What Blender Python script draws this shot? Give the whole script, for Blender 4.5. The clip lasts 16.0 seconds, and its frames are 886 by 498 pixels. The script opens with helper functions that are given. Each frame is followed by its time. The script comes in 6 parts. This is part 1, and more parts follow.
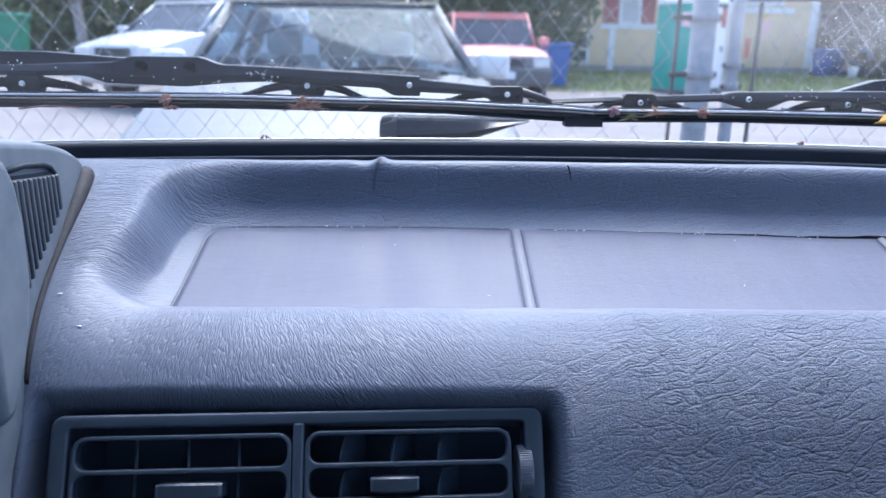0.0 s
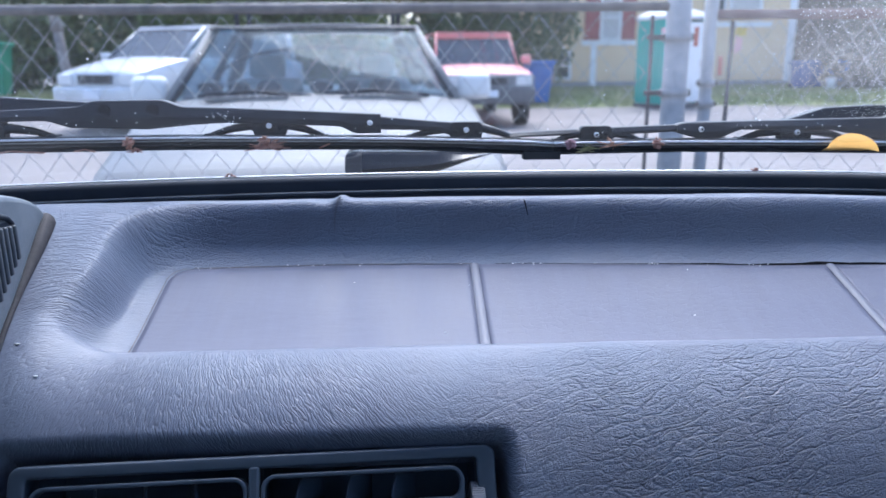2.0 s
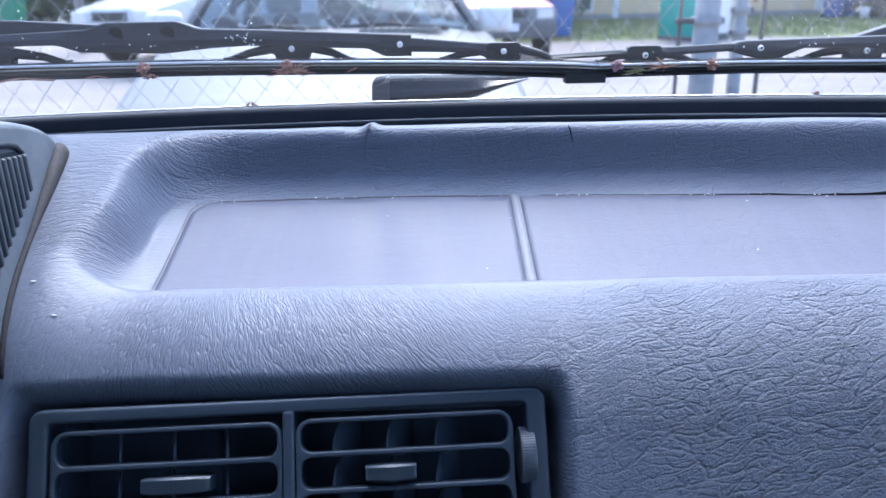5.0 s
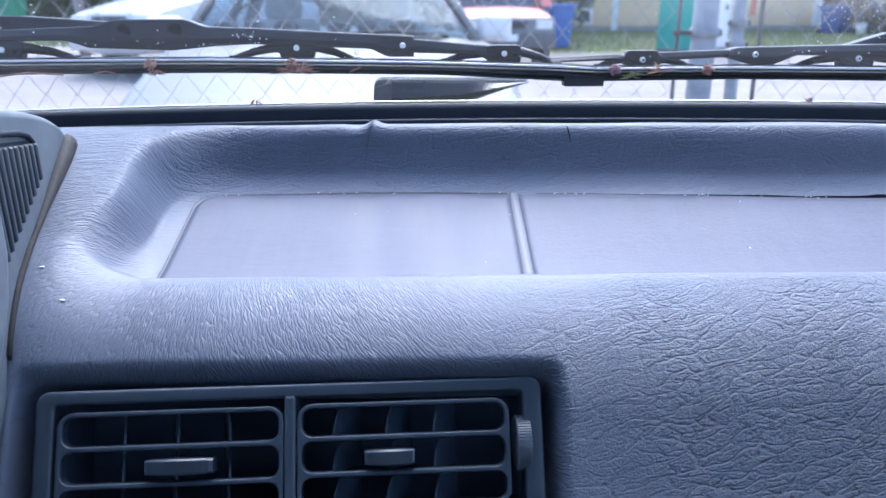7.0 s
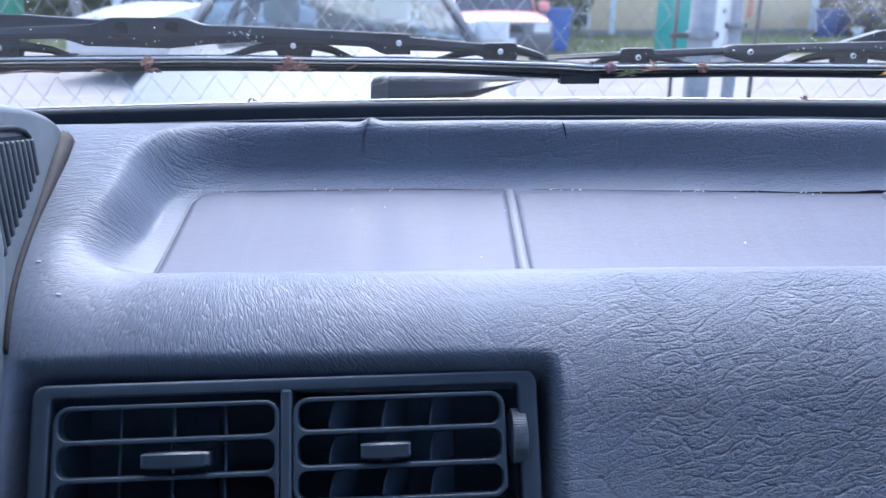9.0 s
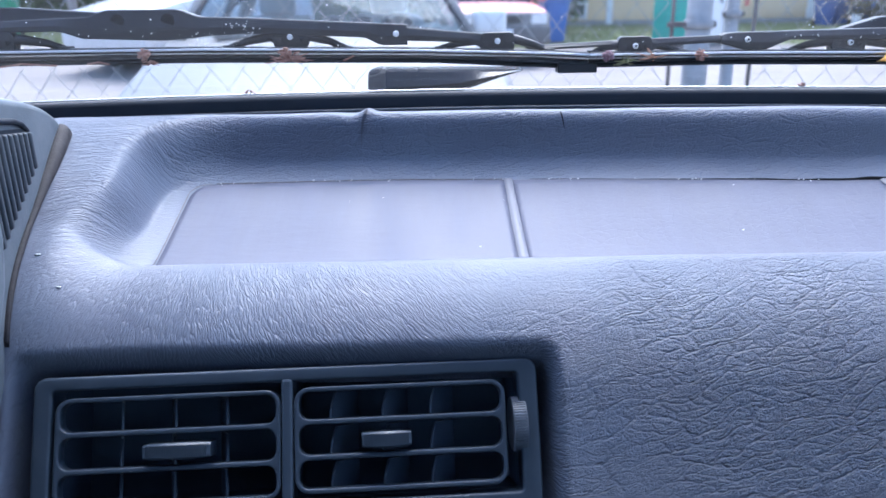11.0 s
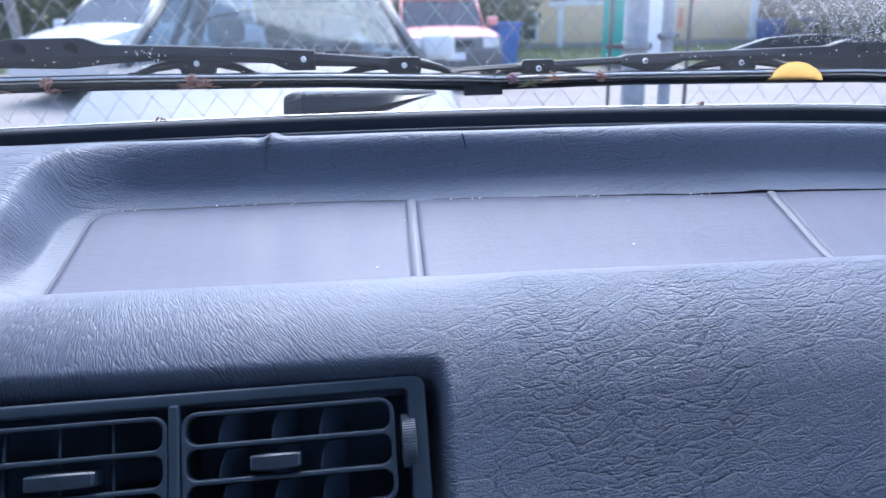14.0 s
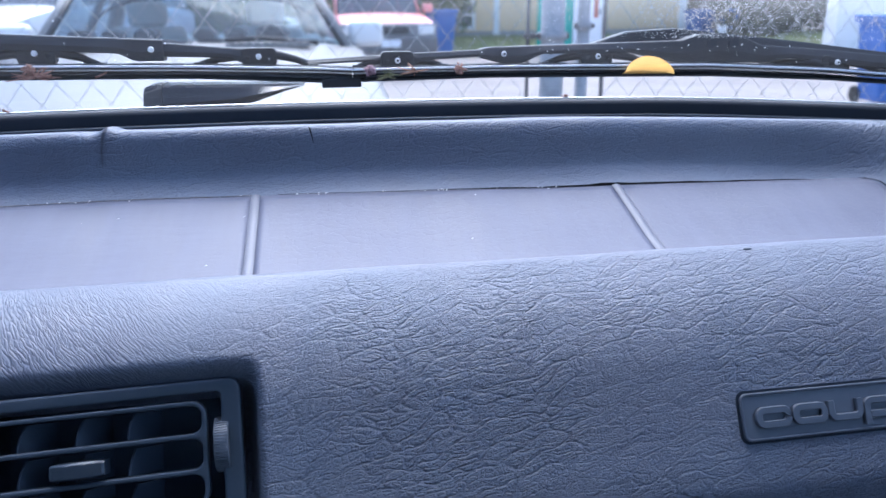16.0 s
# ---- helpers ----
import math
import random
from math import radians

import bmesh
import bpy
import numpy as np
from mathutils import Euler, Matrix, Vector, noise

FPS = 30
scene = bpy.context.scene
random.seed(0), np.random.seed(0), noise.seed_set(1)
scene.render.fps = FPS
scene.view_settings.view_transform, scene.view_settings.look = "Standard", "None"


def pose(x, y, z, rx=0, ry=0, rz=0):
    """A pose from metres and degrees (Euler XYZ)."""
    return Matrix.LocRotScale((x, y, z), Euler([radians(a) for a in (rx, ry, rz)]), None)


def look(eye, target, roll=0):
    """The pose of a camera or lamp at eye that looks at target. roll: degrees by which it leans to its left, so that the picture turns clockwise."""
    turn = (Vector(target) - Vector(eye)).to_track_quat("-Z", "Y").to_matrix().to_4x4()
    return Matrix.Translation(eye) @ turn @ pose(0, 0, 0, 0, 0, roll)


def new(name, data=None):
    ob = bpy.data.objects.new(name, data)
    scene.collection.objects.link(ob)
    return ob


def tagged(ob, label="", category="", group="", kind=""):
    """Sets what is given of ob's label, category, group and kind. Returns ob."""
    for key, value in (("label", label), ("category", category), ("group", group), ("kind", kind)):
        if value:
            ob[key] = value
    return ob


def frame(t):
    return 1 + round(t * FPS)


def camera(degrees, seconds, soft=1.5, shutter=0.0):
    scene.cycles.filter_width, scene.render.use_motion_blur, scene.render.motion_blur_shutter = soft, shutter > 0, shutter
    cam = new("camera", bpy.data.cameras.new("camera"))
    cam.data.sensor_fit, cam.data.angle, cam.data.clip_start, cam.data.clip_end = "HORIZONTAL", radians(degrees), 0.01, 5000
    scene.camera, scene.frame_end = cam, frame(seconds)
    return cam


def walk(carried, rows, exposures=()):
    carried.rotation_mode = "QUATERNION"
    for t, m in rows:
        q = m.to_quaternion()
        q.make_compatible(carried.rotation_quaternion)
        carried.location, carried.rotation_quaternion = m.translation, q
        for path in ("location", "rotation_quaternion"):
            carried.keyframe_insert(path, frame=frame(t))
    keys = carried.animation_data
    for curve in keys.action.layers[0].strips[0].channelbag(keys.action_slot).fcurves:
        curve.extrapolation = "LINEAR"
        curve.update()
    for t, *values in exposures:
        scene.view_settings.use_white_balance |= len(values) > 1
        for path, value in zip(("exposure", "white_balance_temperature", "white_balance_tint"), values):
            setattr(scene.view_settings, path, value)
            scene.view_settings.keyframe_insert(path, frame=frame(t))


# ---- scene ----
cam = camera(62.7, 16.0)
cam.data.dof.use_dof, cam.data.dof.focus_distance, cam.data.dof.aperture_fstop = True, 0.37, 13.0
PATH = [
    (0, (-0.003, 0.006, 1.131), (0.038, 1.931, 0.588), 0.7),
    (0.5, (-0.005, 0.003, 1.131), (0.037, 1.931, 0.601), 0.5),
    (1, (0.002, 0.001, 1.132), (0.049, 1.933, 0.619), 0.4),
    (1.5, (0.005, -0.001, 1.142), (0.066, 1.938, 0.657), -0.2),
    (2, (0.014, 0.001, 1.143), (0.086, 1.937, 0.648), -0.5),
    (2.5, (0.015, -0.002, 1.144), (0.09, 1.929, 0.627), -0.8),
    (3, (0.018, 0.006, 1.14), (0.086, 1.927, 0.589), -1.3),
    (3.5, (0.021, 0.014, 1.133), (0.074, 1.926, 0.55), -1.8),
    (4, (0.017, 0.023, 1.131), (0.056, 1.925, 0.512), -1.9),
    (4.5, (0.017, 0.024, 1.13), (0.045, 1.916, 0.484), -1.6),
    (5, (0.004, 0.027, 1.132), (0.021, 1.917, 0.477), -1.2),
    (7.5, (0.002, 0.016, 1.126), (0.032, 1.917, 0.506), -0.2),
    (8, (0.003, 0.016, 1.124), (0.031, 1.92, 0.513), -0.3),
    (8.5, (0.003, 0.017, 1.122), (0.031, 1.919, 0.505), -0.3),
    (9, (0.003, 0.015, 1.124), (0.036, 1.915, 0.502), -0.3),
    (11.5, (0.003, 0.014, 1.122), (0.033, 1.908, 0.478), -1.0),
    (12, (-0.001, 0.014, 1.121), (0.023, 1.908, 0.481), -1.2),
    (12.5, (0.0, 0.013, 1.121), (0.025, 1.908, 0.481), -1.2),
    (13, (0.009, 0.012, 1.122), (0.053, 1.914, 0.504), -1.4),
    (13.5, (0.018, 0.011, 1.122), (0.108, 1.916, 0.52), -1.3),
    (14, (0.034, 0.007, 1.123), (0.18, 1.914, 0.537), -1.3),
    (14.5, (0.079, 0.003, 1.124), (0.305, 1.901, 0.536), -1.1),
    (15, (0.091, 0.003, 1.123), (0.38, 1.889, 0.523), -1.5),
    (15.5, (0.102, 0.002, 1.123), (0.421, 1.879, 0.512), -1.3),
    (16, (0.087, 0.005, 1.125), (0.392, 1.882, 0.505), -0.6),
]

EXPOSURE = [(t, stops, 5500, 11) for t, stops in ((0, 1.68), (0.5, 1.64), (1.5, 1.46), (2.2, 1.46), (3, 1.36), (3.5, 1.52), (4.5, 1.86), (8, 1.86), (13, 1.86), (14, 1.74), (16, 1.72))]
walk(cam, [(t, look(eye, target, roll)) for t, eye, target, roll in PATH], EXPOSURE)

# ---- daylight: an even, overcast sky ----
world = bpy.data.worlds.new("sky")
scene.world = world
world.use_nodes = True
wn = world.node_tree.nodes
sky = wn.new("ShaderNodeTexSky")
sky.sky_type, sky.sun_disc = "NISHITA", False
sky.sun_elevation, sky.sun_rotation = radians(59), radians(7)
sky.air_density, sky.dust_density, sky.ozone_density = 1.0, 3.0, 1.0
world.node_tree.links.new(sky.outputs[0], wn["Background"].inputs[0])
wn["Background"].inputs[1].default_value = 0.15
sun = new("sun", bpy.data.lights.new("sun", "SUN"))
sun.data.energy, sun.data.angle, sun.data.color = 1.37, radians(55), (1.0, 0.98, 0.95)
sun.matrix_world = look((0.6, 4.8, 8.0), (0, 0, 0))


# ---- materials ----
def material(name, colour, rough=0.5, metal=0.0, spec=0.5):
    m = bpy.data.materials.new(name)
    m.use_nodes = True
    b = m.node_tree.nodes["Principled BSDF"]
    b.inputs["Base Color"].default_value = (*colour, 1)
    b.inputs["Roughness"].default_value = rough
    b.inputs["Metallic"].default_value = metal
    b.inputs["Specular IOR Level"].default_value = spec
    return m


def add(m, kind, **values):
    n = m.node_tree.nodes.new("ShaderNode" + kind)
    for key, value in values.items():
        n.inputs[key].default_value = value
    return n


def link(m, a, b):
    m.node_tree.links.new(a, b)


def varied(name, colour, other, rough=0.5, scale=40.0, fine=600.0, bump=0.1, metal=0.0, spec=0.5, depth=0.001):
    """A surface whose colour drifts at one scale, with grain and relief at a finer one."""
    m = material(name, colour, rough, metal, spec)
    b = m.node_tree.nodes["Principled BSDF"]
    co = add(m, "TexCoord").outputs["Object"]
    big = add(m, "TexNoise", Scale=scale, Detail=5.0, Roughness=0.6)
    small = add(m, "TexNoise", Scale=fine, Detail=3.0)
    for n in (big, small):
        link(m, co, n.inputs["Vector"])
    mix = m.node_tree.nodes.new("ShaderNodeMix")
    mix.data_type = "RGBA"
    mix.inputs[6].default_value, mix.inputs[7].default_value = (*colour, 1), (*other, 1)
    ramp = add(m, "MapRange")
    ramp.inputs["From Min"].default_value, ramp.inputs["From Max"].default_value = 0.35, 0.65
    link(m, big.outputs["Fac"], ramp.inputs["Value"])
    link(m, ramp.outputs[0], mix.inputs[0])
    link(m, mix.outputs[2], b.inputs["Base Color"])
    rr = add(m, "MapRange")
    rr.inputs["To Min"].default_value, rr.inputs["To Max"].default_value = max(0.02, rough - 0.1), min(1, rough + 0.1)
    link(m, small.outputs["Fac"], rr.inputs["Value"])
    link(m, rr.outputs[0], b.inputs["Roughness"])
    if bump:
        bp = add(m, "Bump", Strength=bump, Distance=depth)
        link(m, small.outputs["Fac"], bp.inputs["Height"])
        link(m, bp.outputs[0], b.inputs["Normal"])
    return m


def leather(name, colour, other, fine_depth, crease_depth, rough, plain=False):
    """Grained vinyl. Attribute 'flow' runs along and across the tray's rim, 'flat' is the unrolled sheet, 'run' says which of the two
    the wrinkles follow, 'rim' gives the long fine pleats round the tray's end, 'wrinkle' says how strong they are."""
    m = material(name, colour, 0.42, 0, 0.52 if not plain else 0.42)
    t = m.node_tree.nodes
    b = t["Principled BSDF"]
    co = add(m, "TexCoord").outputs["Object"]

    def attribute(key, out="Fac"):
        n = t.new("ShaderNodeAttribute")
        n.attribute_name = key
        return n.outputs[out]

    def warped(vector, scale, amount):
        n = add(m, "TexNoise", Scale=scale, Detail=2.0)
        link(m, co, n.inputs["Vector"])
        v = t.new("ShaderNodeVectorMath")
        v.operation = "MULTIPLY_ADD"
        v.inputs[1].default_value = (amount, amount, amount)
        link(m, n.outputs["Color"], v.inputs[0])
        link(m, vector, v.inputs[2])
        return v.outputs[0]

    flow = warped(warped(attribute("flow", "Vector"), 40.0, 0.006), 330.0, 0.0012) if not plain else co
    flat = warped(warped(attribute("flat", "Vector"), 34.0, 0.010), 260.0, 0.0009) if not plain else co

    far = warped(warped(attribute("flat", "Vector"), 26.0, 0.020), 140.0, 0.0036) if not plain else co

    def framed(place, turn, stretch):
        """The sheet turned by an angle and pressed together along the new first axis."""
        rot = add(m, "Mapping")
        rot.inputs["Rotation"].default_value = (0, 0, radians(-turn))
        link(m, place, rot.inputs["Vector"])
        sc = add(m, "Mapping")
        sc.inputs["Scale"].default_value = (stretch, 1, 1)
        link(m, rot.outputs[0], sc.inputs["Vector"])
        return sc.outputs[0]

    def ramped(value, low, high, to0=0.0, to1=1.0):
        r = add(m, "MapRange")
        r.interpolation_type = "SMOOTHSTEP"
        for key, v in (("From Min", low), ("From Max", high), ("To Min", to0), ("To Max", to1)):
            r.inputs[key].default_value = v
        link(m, value, r.inputs["Value"])
        return r.outputs[0]

    def cells(place, turn, stretch, scale, smooth):
        v = add(m, "TexVoronoi", Scale=scale)
        v.voronoi_dimensions = "2D"
        v.feature = "DISTANCE_TO_EDGE"
        link(m, framed(place, turn, stretch), v.inputs["Vector"])
        return ramped(v.outputs["Distance"], -0.4 * smooth, smooth)

    def folds(place, turn, stretch, scale):
        n = add(m, "TexNoise", Scale=scale, Detail=3.0, Roughness=0.55)
        link(m, framed(place, turn, stretch), n.inputs["Vector"])
        return ramped(n.outputs["Fac"], 0.3, 0.65)

    def blend(a, c, fac):
        x = t.new("ShaderNodeMix")
        x.data_type = "FLOAT"
        for value, socket in ((fac, x.inputs[0]), (a, x.inputs[2]), (c, x.inputs[3])):
            if isinstance(value, float):
                socket.default_value = value
            else:
                link(m, value, socket)
        return x.outputs[0]

    grain = add(m, "TexNoise", Scale=1500.0, Detail=2.0)
    link(m, co, grain.inputs["Vector"])

    def bump(height, depth, before=None):
        bp = add(m, "Bump", Strength=1.0, Distance=depth)
        link(m, height, bp.inputs["Height"])
        if before:
            link(m, before.outputs[0], bp.inputs["Normal"])
        return bp

    last = bump(grain.outputs["Fac"], 0.00014 if not plain else 0.00005)
    if not plain:
        run = attribute("run")
        down = blend(cells(flow, 90, 0.14, 880, 0.22), folds(flow, 90, 0.10, 860), 0.4)
        along = blend(cells(flat, 12, 0.66, 640, 0.15), cells(flat, 24, 0.45, 900, 0.2), 0.45)
        pleats = folds(flow, 90, 0.06, 1000)
        fine = blend(blend(down, along, run), pleats, attribute("rim"))
        net = blend(cells(flat, 16, 0.45, 310, 0.15), cells(flat, 4, 0.6, 430, 0.16), 0.4)
        long_net = blend(cells(far, 19, 0.30, 130, 0.085), cells(far, 7, 0.27, 220, 0.12), 0.42)
        some = add(m, "TexNoise", Scale=24.0, Detail=2.0)
        link(m, co, some.inputs["Vector"])
        where = ramped(some.outputs["Fac"], 0.32, 0.56, 0.45, 1.0)
        crease = blend(1.0, blend(1.0, net, where), blend(0.25, run, 0.75))
        swell = blend(0.5, folds(far, 22, 0.32, 150), run)
        deep = blend(1.0, blend(1.0, long_net, where), blend(0.1, run, 0.9))
        strength = attribute("wrinkle")
        for height, depth in ((fine, fine_depth), (crease, crease_depth), (deep, crease_depth * 1.9), (swell, 0.00024)):
            last = bump(height, depth, last)
            link(m, strength, last.inputs["Strength"])
    else:
        last = bump(folds(co, 0, 0.3, 160), fine_depth, last)
        place = t.new("ShaderNodeSeparateXYZ")
        link(m, co, place.inputs[0])
        cracked = warped(warped(co, 40.0, 0.012), 240.0, 0.003)
        net = blend(cells(cracked, 15, 0.7, 300, 0.07), cells(cracked, -30, 0.5, 140, 0.04), 0.5)
        last = bump(blend(1.0, net, ramped(place.outputs[0], 0.0, 0.11, 0.1, 1.0)), crease_depth, last)
    link(m, last.outputs[0], b.inputs["Normal"])
    big = add(m, "TexNoise", Scale=14.0, Detail=5.0, Roughness=0.65)
    if plain:
        streaks = add(m, "Mapping")
        streaks.inputs["Scale"].default_value = (3.0, 0.5, 0.5)
        link(m, co, streaks.inputs["Vector"])
        link(m, streaks.outputs[0], big.inputs["Vector"])
    else:
        link(m, co, big.inputs["Vector"])
    mix = t.new("ShaderNodeMix")
    mix.data_type = "RGBA"
    mix.inputs[6].default_value, mix.inputs[7].default_value = (*colour, 1), (*other, 1)
    link(m, ramped(big.outputs["Fac"], 0.3, 0.7), mix.inputs[0])
    out = mix.outputs[2]
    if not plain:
        # shade of the grain's valleys, painted into the base colour
        dirt_shade = t.new("ShaderNodeMix")
        dirt_shade.data_type, dirt_shade.blend_type = "RGBA", "MULTIPLY"
        dirt_shade.inputs[7].default_value = (0.42, 0.46, 0.54, 1)
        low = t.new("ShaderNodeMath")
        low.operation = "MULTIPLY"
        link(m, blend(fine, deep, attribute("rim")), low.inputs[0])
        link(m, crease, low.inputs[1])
        link(m, ramped(low.outputs[0], 0.05, 0.6, 0.30, 0.0), dirt_shade.inputs[0])
        link(m, out, dirt_shade.inputs[6])
        out = dirt_shade.outputs[2]
    link(m, out, b.inputs["Base Color"])
    link(m, ramped(big.outputs["Fac"], 0.3, 0.7, rough[0], rough[1]), b.inputs["Roughness"])
    return m


def pane(name, tint, rough=0.0, film=0.0, mirror=0.04, dirt_shade=0.0):
    """Thin glass: clear straight through, mirror by Fresnel, with a share of pale dust film."""
    m = bpy.data.materials.new(name)
    m.use_nodes = True
    t = m.node_tree.nodes
    t.remove(t["Principled BSDF"])
    clear = add(m, "BsdfTransparent", Color=(*tint, 1))
    gloss = add(m, "BsdfGlossy", Roughness=rough)
    edge = t.new("ShaderNodeLayerWeight")
    power = t.new("ShaderNodeMath")
    power.operation, power.inputs[1].default_value = "POWER", 5.0
    fres = t.new("ShaderNodeMath")
    fres.operation, fres.inputs[1].default_value, fres.inputs[2].default_value = "MULTIPLY_ADD", 0.92, mirror
    link(m, edge.outputs["Facing"], power.inputs[0])
    link(m, power.outputs[0], fres.inputs[0])
    mix = t.new("ShaderNodeMixShader")
    link(m, fres.outputs[0], mix.inputs[0])
    link(m, clear.outputs[0], mix.inputs[1])
    link(m, gloss.outputs[0], mix.inputs[2])
    out = mix.outputs[0]
    if film:
        dusty = add(m, "BsdfTranslucent", Color=(0.84, 0.81, 0.77, 1))
        co = add(m, "TexCoord").outputs["Object"]
        n = add(m, "TexNoise", Scale=9.0, Detail=4.0)
        link(m, co, n.inputs["Vector"])
        r = add(m, "MapRange")
        r.inputs["To Min"].default_value, r.inputs["To Max"].default_value = film * 0.6, film * 1.4
        link(m, n.outputs["Fac"], r.inputs["Value"])
        xyz = t.new("ShaderNodeSeparateXYZ")
        link(m, co, xyz.inputs[0])
        unswept = add(m, "MapRange")
        unswept.interpolation_type = "SMOOTHSTEP"
        for key, v in (("From Min", 0.0), ("From Max", 0.42), ("To Max", dirt_shade)):
            unswept.inputs[key].default_value = v
        link(m, xyz.outputs[0], unswept.inputs["Value"])
        above = add(m, "MapRange")
        above.interpolation_type = "SMOOTHSTEP"
        above.inputs["From Min"].default_value, above.inputs["From Max"].default_value = 1.112, 1.145
        link(m, xyz.outputs[2], above.inputs["Value"])
        high = t.new("ShaderNodeMath")
        high.operation = "MULTIPLY"
        link(m, unswept.outputs[0], high.inputs[0])
        link(m, above.outputs[0], high.inputs[1])
        total = t.new("ShaderNodeMath")
        link(m, r.outputs[0], total.inputs[0])
        link(m, high.outputs[0], total.inputs[1])
        veil = t.new("ShaderNodeMixShader")
        link(m, total.outputs[0], veil.inputs[0])
        link(m, out, veil.inputs[1])
        link(m, dusty.outputs[0], veil.inputs[2])
        out = veil.outputs[0]
    link(m, out, t["Material Output"].inputs[0])
    return m


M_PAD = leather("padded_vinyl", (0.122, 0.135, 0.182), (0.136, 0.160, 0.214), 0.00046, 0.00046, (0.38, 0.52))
M_LINER = leather("liner_vinyl", (0.090, 0.098, 0.143), (0.122, 0.129, 0.178), 0.00006, 0.00022, (0.5, 0.64), True)
M_RIB = leather("rib_vinyl", (0.125, 0.131, 0.165), (0.165, 0.170, 0.205), 0.00004, 0.00002, (0.5, 0.6), True)
M_VENT = varied("vent_plastic", (0.036, 0.051, 0.074), (0.044, 0.060, 0.085), 0.38, 60, 2500, 0.12, 0, 0.5, 0.0002)
M_DARK = varied("dark_duct", (0.060, 0.080, 0.112), (0.070, 0.092, 0.126), 0.8, 60, 900, 0.1, 0, 0.2)
M_GREY = varied("binnacle_plastic", (0.115, 0.137, 0.160), (0.170, 0.192, 0.215), 0.42, 60, 1300, 0.35, 0, 0.5, 0.0004)
M_LOUVRE = varied("louvre_plastic", (0.049, 0.061, 0.074), (0.066, 0.074, 0.086), 0.4, 60, 900, 0.1)
M_RUBBER = varied("black_rubber", (0.018, 0.019, 0.022), (0.03, 0.03, 0.033), 0.45, 50, 800, 0.2, 0, 0.5, 0.0004)
M_SEAL = varied("matt_black_rubber", (0.014, 0.02, 0.032), (0.018, 0.024, 0.036), 0.6, 50, 800, 0.2, 0, 0.25, 0.0004)
M_BLACK = varied("black_painted_steel", (0.010, 0.013, 0.020), (0.017, 0.021, 0.030), 0.42, 70, 700, 0.2, 0, 0.4, 0.0003)
M_GLOSS = varied("glossy_black_paint", (0.012, 0.013, 0.017), (0.018, 0.018, 0.022), 0.2, 20, 300, 0.3, 0, 0.5, 0.001)
M_STEEL = varied("bright_steel", (0.6, 0.6, 0.6), (0.5, 0.5, 0.5), 0.25, 60, 700, 0.1, 1.0)
M_ZINC = varied("galvanised_steel", (0.30, 0.31, 0.33), (0.22, 0.23, 0.25), 0.55, 30, 300, 0.2, 0.2)
M_WIRE = varied("dull_wire", (0.34, 0.34, 0.34), (0.44, 0.43, 0.42), 0.65, 30, 300, 0.2, 0.2)
M_RAIL = varied("weathered_rail", (0.085, 0.08, 0.08), (0.19, 0.165, 0.155), 0.65, 14, 200, 0.3, 0.1)
M_RIVET = varied("pale_rivet", (0.85, 0.85, 0.85), (0.75, 0.75, 0.75), 0.45, 200, 900, 0.1)
M_BOLT = varied("dark_hardware", (0.06, 0.055, 0.055), (0.12, 0.105, 0.10), 0.7, 12, 200, 0.3, 0.2)
M_RUST = varied("rusty_steel", (0.12, 0.06, 0.05), (0.2, 0.14, 0.13), 0.75, 12, 200, 0.3, 0.1)
M_GLASS = pane("windscreen_glass", (0.94, 0.96, 0.96), 0.0, 0.011, 0.03, 0.16)
M_TINT = pane("car_glass", (0.60, 0.72, 0.80), 0.03, 0.014, 0.075)
M_SHINE = pane("reflecting_car_glass", (0.26, 0.33, 0.40), 0.12, 0.04, 0.26)
M_PANES = pane("house_glass", (0.36, 0.52, 0.66), 0.02, 0.012, 0.012)
M_HEAD = varied("headliner", (0.11, 0.11, 0.115), (0.14, 0.14, 0.145), 0.9, 20, 500, 0.3)
M_BRIGHT = material("bright_metal", (0.75, 0.76, 0.78), 0.3, 0.9)


# ---- building helpers ----
def mesh_of(name, bm, mat, smooth=True):
    me = bpy.data.meshes.new(name)
    bmesh.ops.recalc_face_normals(bm, faces=bm.faces)
    bm.to_mesh(me)
    bm.free()
    me.materials.append(mat)
    if smooth:
        me.polygons.foreach_set("use_smooth", [len(p.vertices) < 9 for p in me.polygons])
    return me


def part(name, bm, mat, parent=None, label="", smooth=False):
    ob = new(name, mesh_of(name, bm, mat, smooth))
    if parent:
        ob.parent = parent
    if label:
        ob["label"] = label
    return ob


def thing(name, label, category, group="", kind="", at=None):
    ob = new(name)
    ob.empty_display_size = 0.05
    if at is not None:
        ob.matrix_world = at
    return tagged(ob, label, category, group, kind)


def single(name, bm, mat, label, category="", group="", kind="", smooth=False):
    return tagged(part(name, bm, mat, None, "", smooth), label, category, group, kind)


def box(bm, x0, x1, y0, y1, z0, z1, bevel=0.0, segs=2, m=None):
    made = bmesh.ops.create_cube(bm, size=1.0)["verts"]
    for v in made:
        v.co = Vector((x0 + (v.co.x + 0.5) * (x1 - x0), y0 + (v.co.y + 0.5) * (y1 - y0), z0 + (v.co.z + 0.5) * (z1 - z0)))
    if bevel:
        edges = list({e for v in made for e in v.link_edges})
        made = [v for f in bmesh.ops.bevel(bm, geom=edges, offset=bevel, segments=segs, profile=0.5, affect="EDGES")["faces"] for v in f.verts] + [v for v in made if v.is_valid]
        made = list(set(made))
    if m is not None:
        bmesh.ops.transform(bm, matrix=m, verts=[v for v in made if v.is_valid])
    return bm


def boxed(*args, **kw):
    return box(bmesh.new(), *args, **kw)


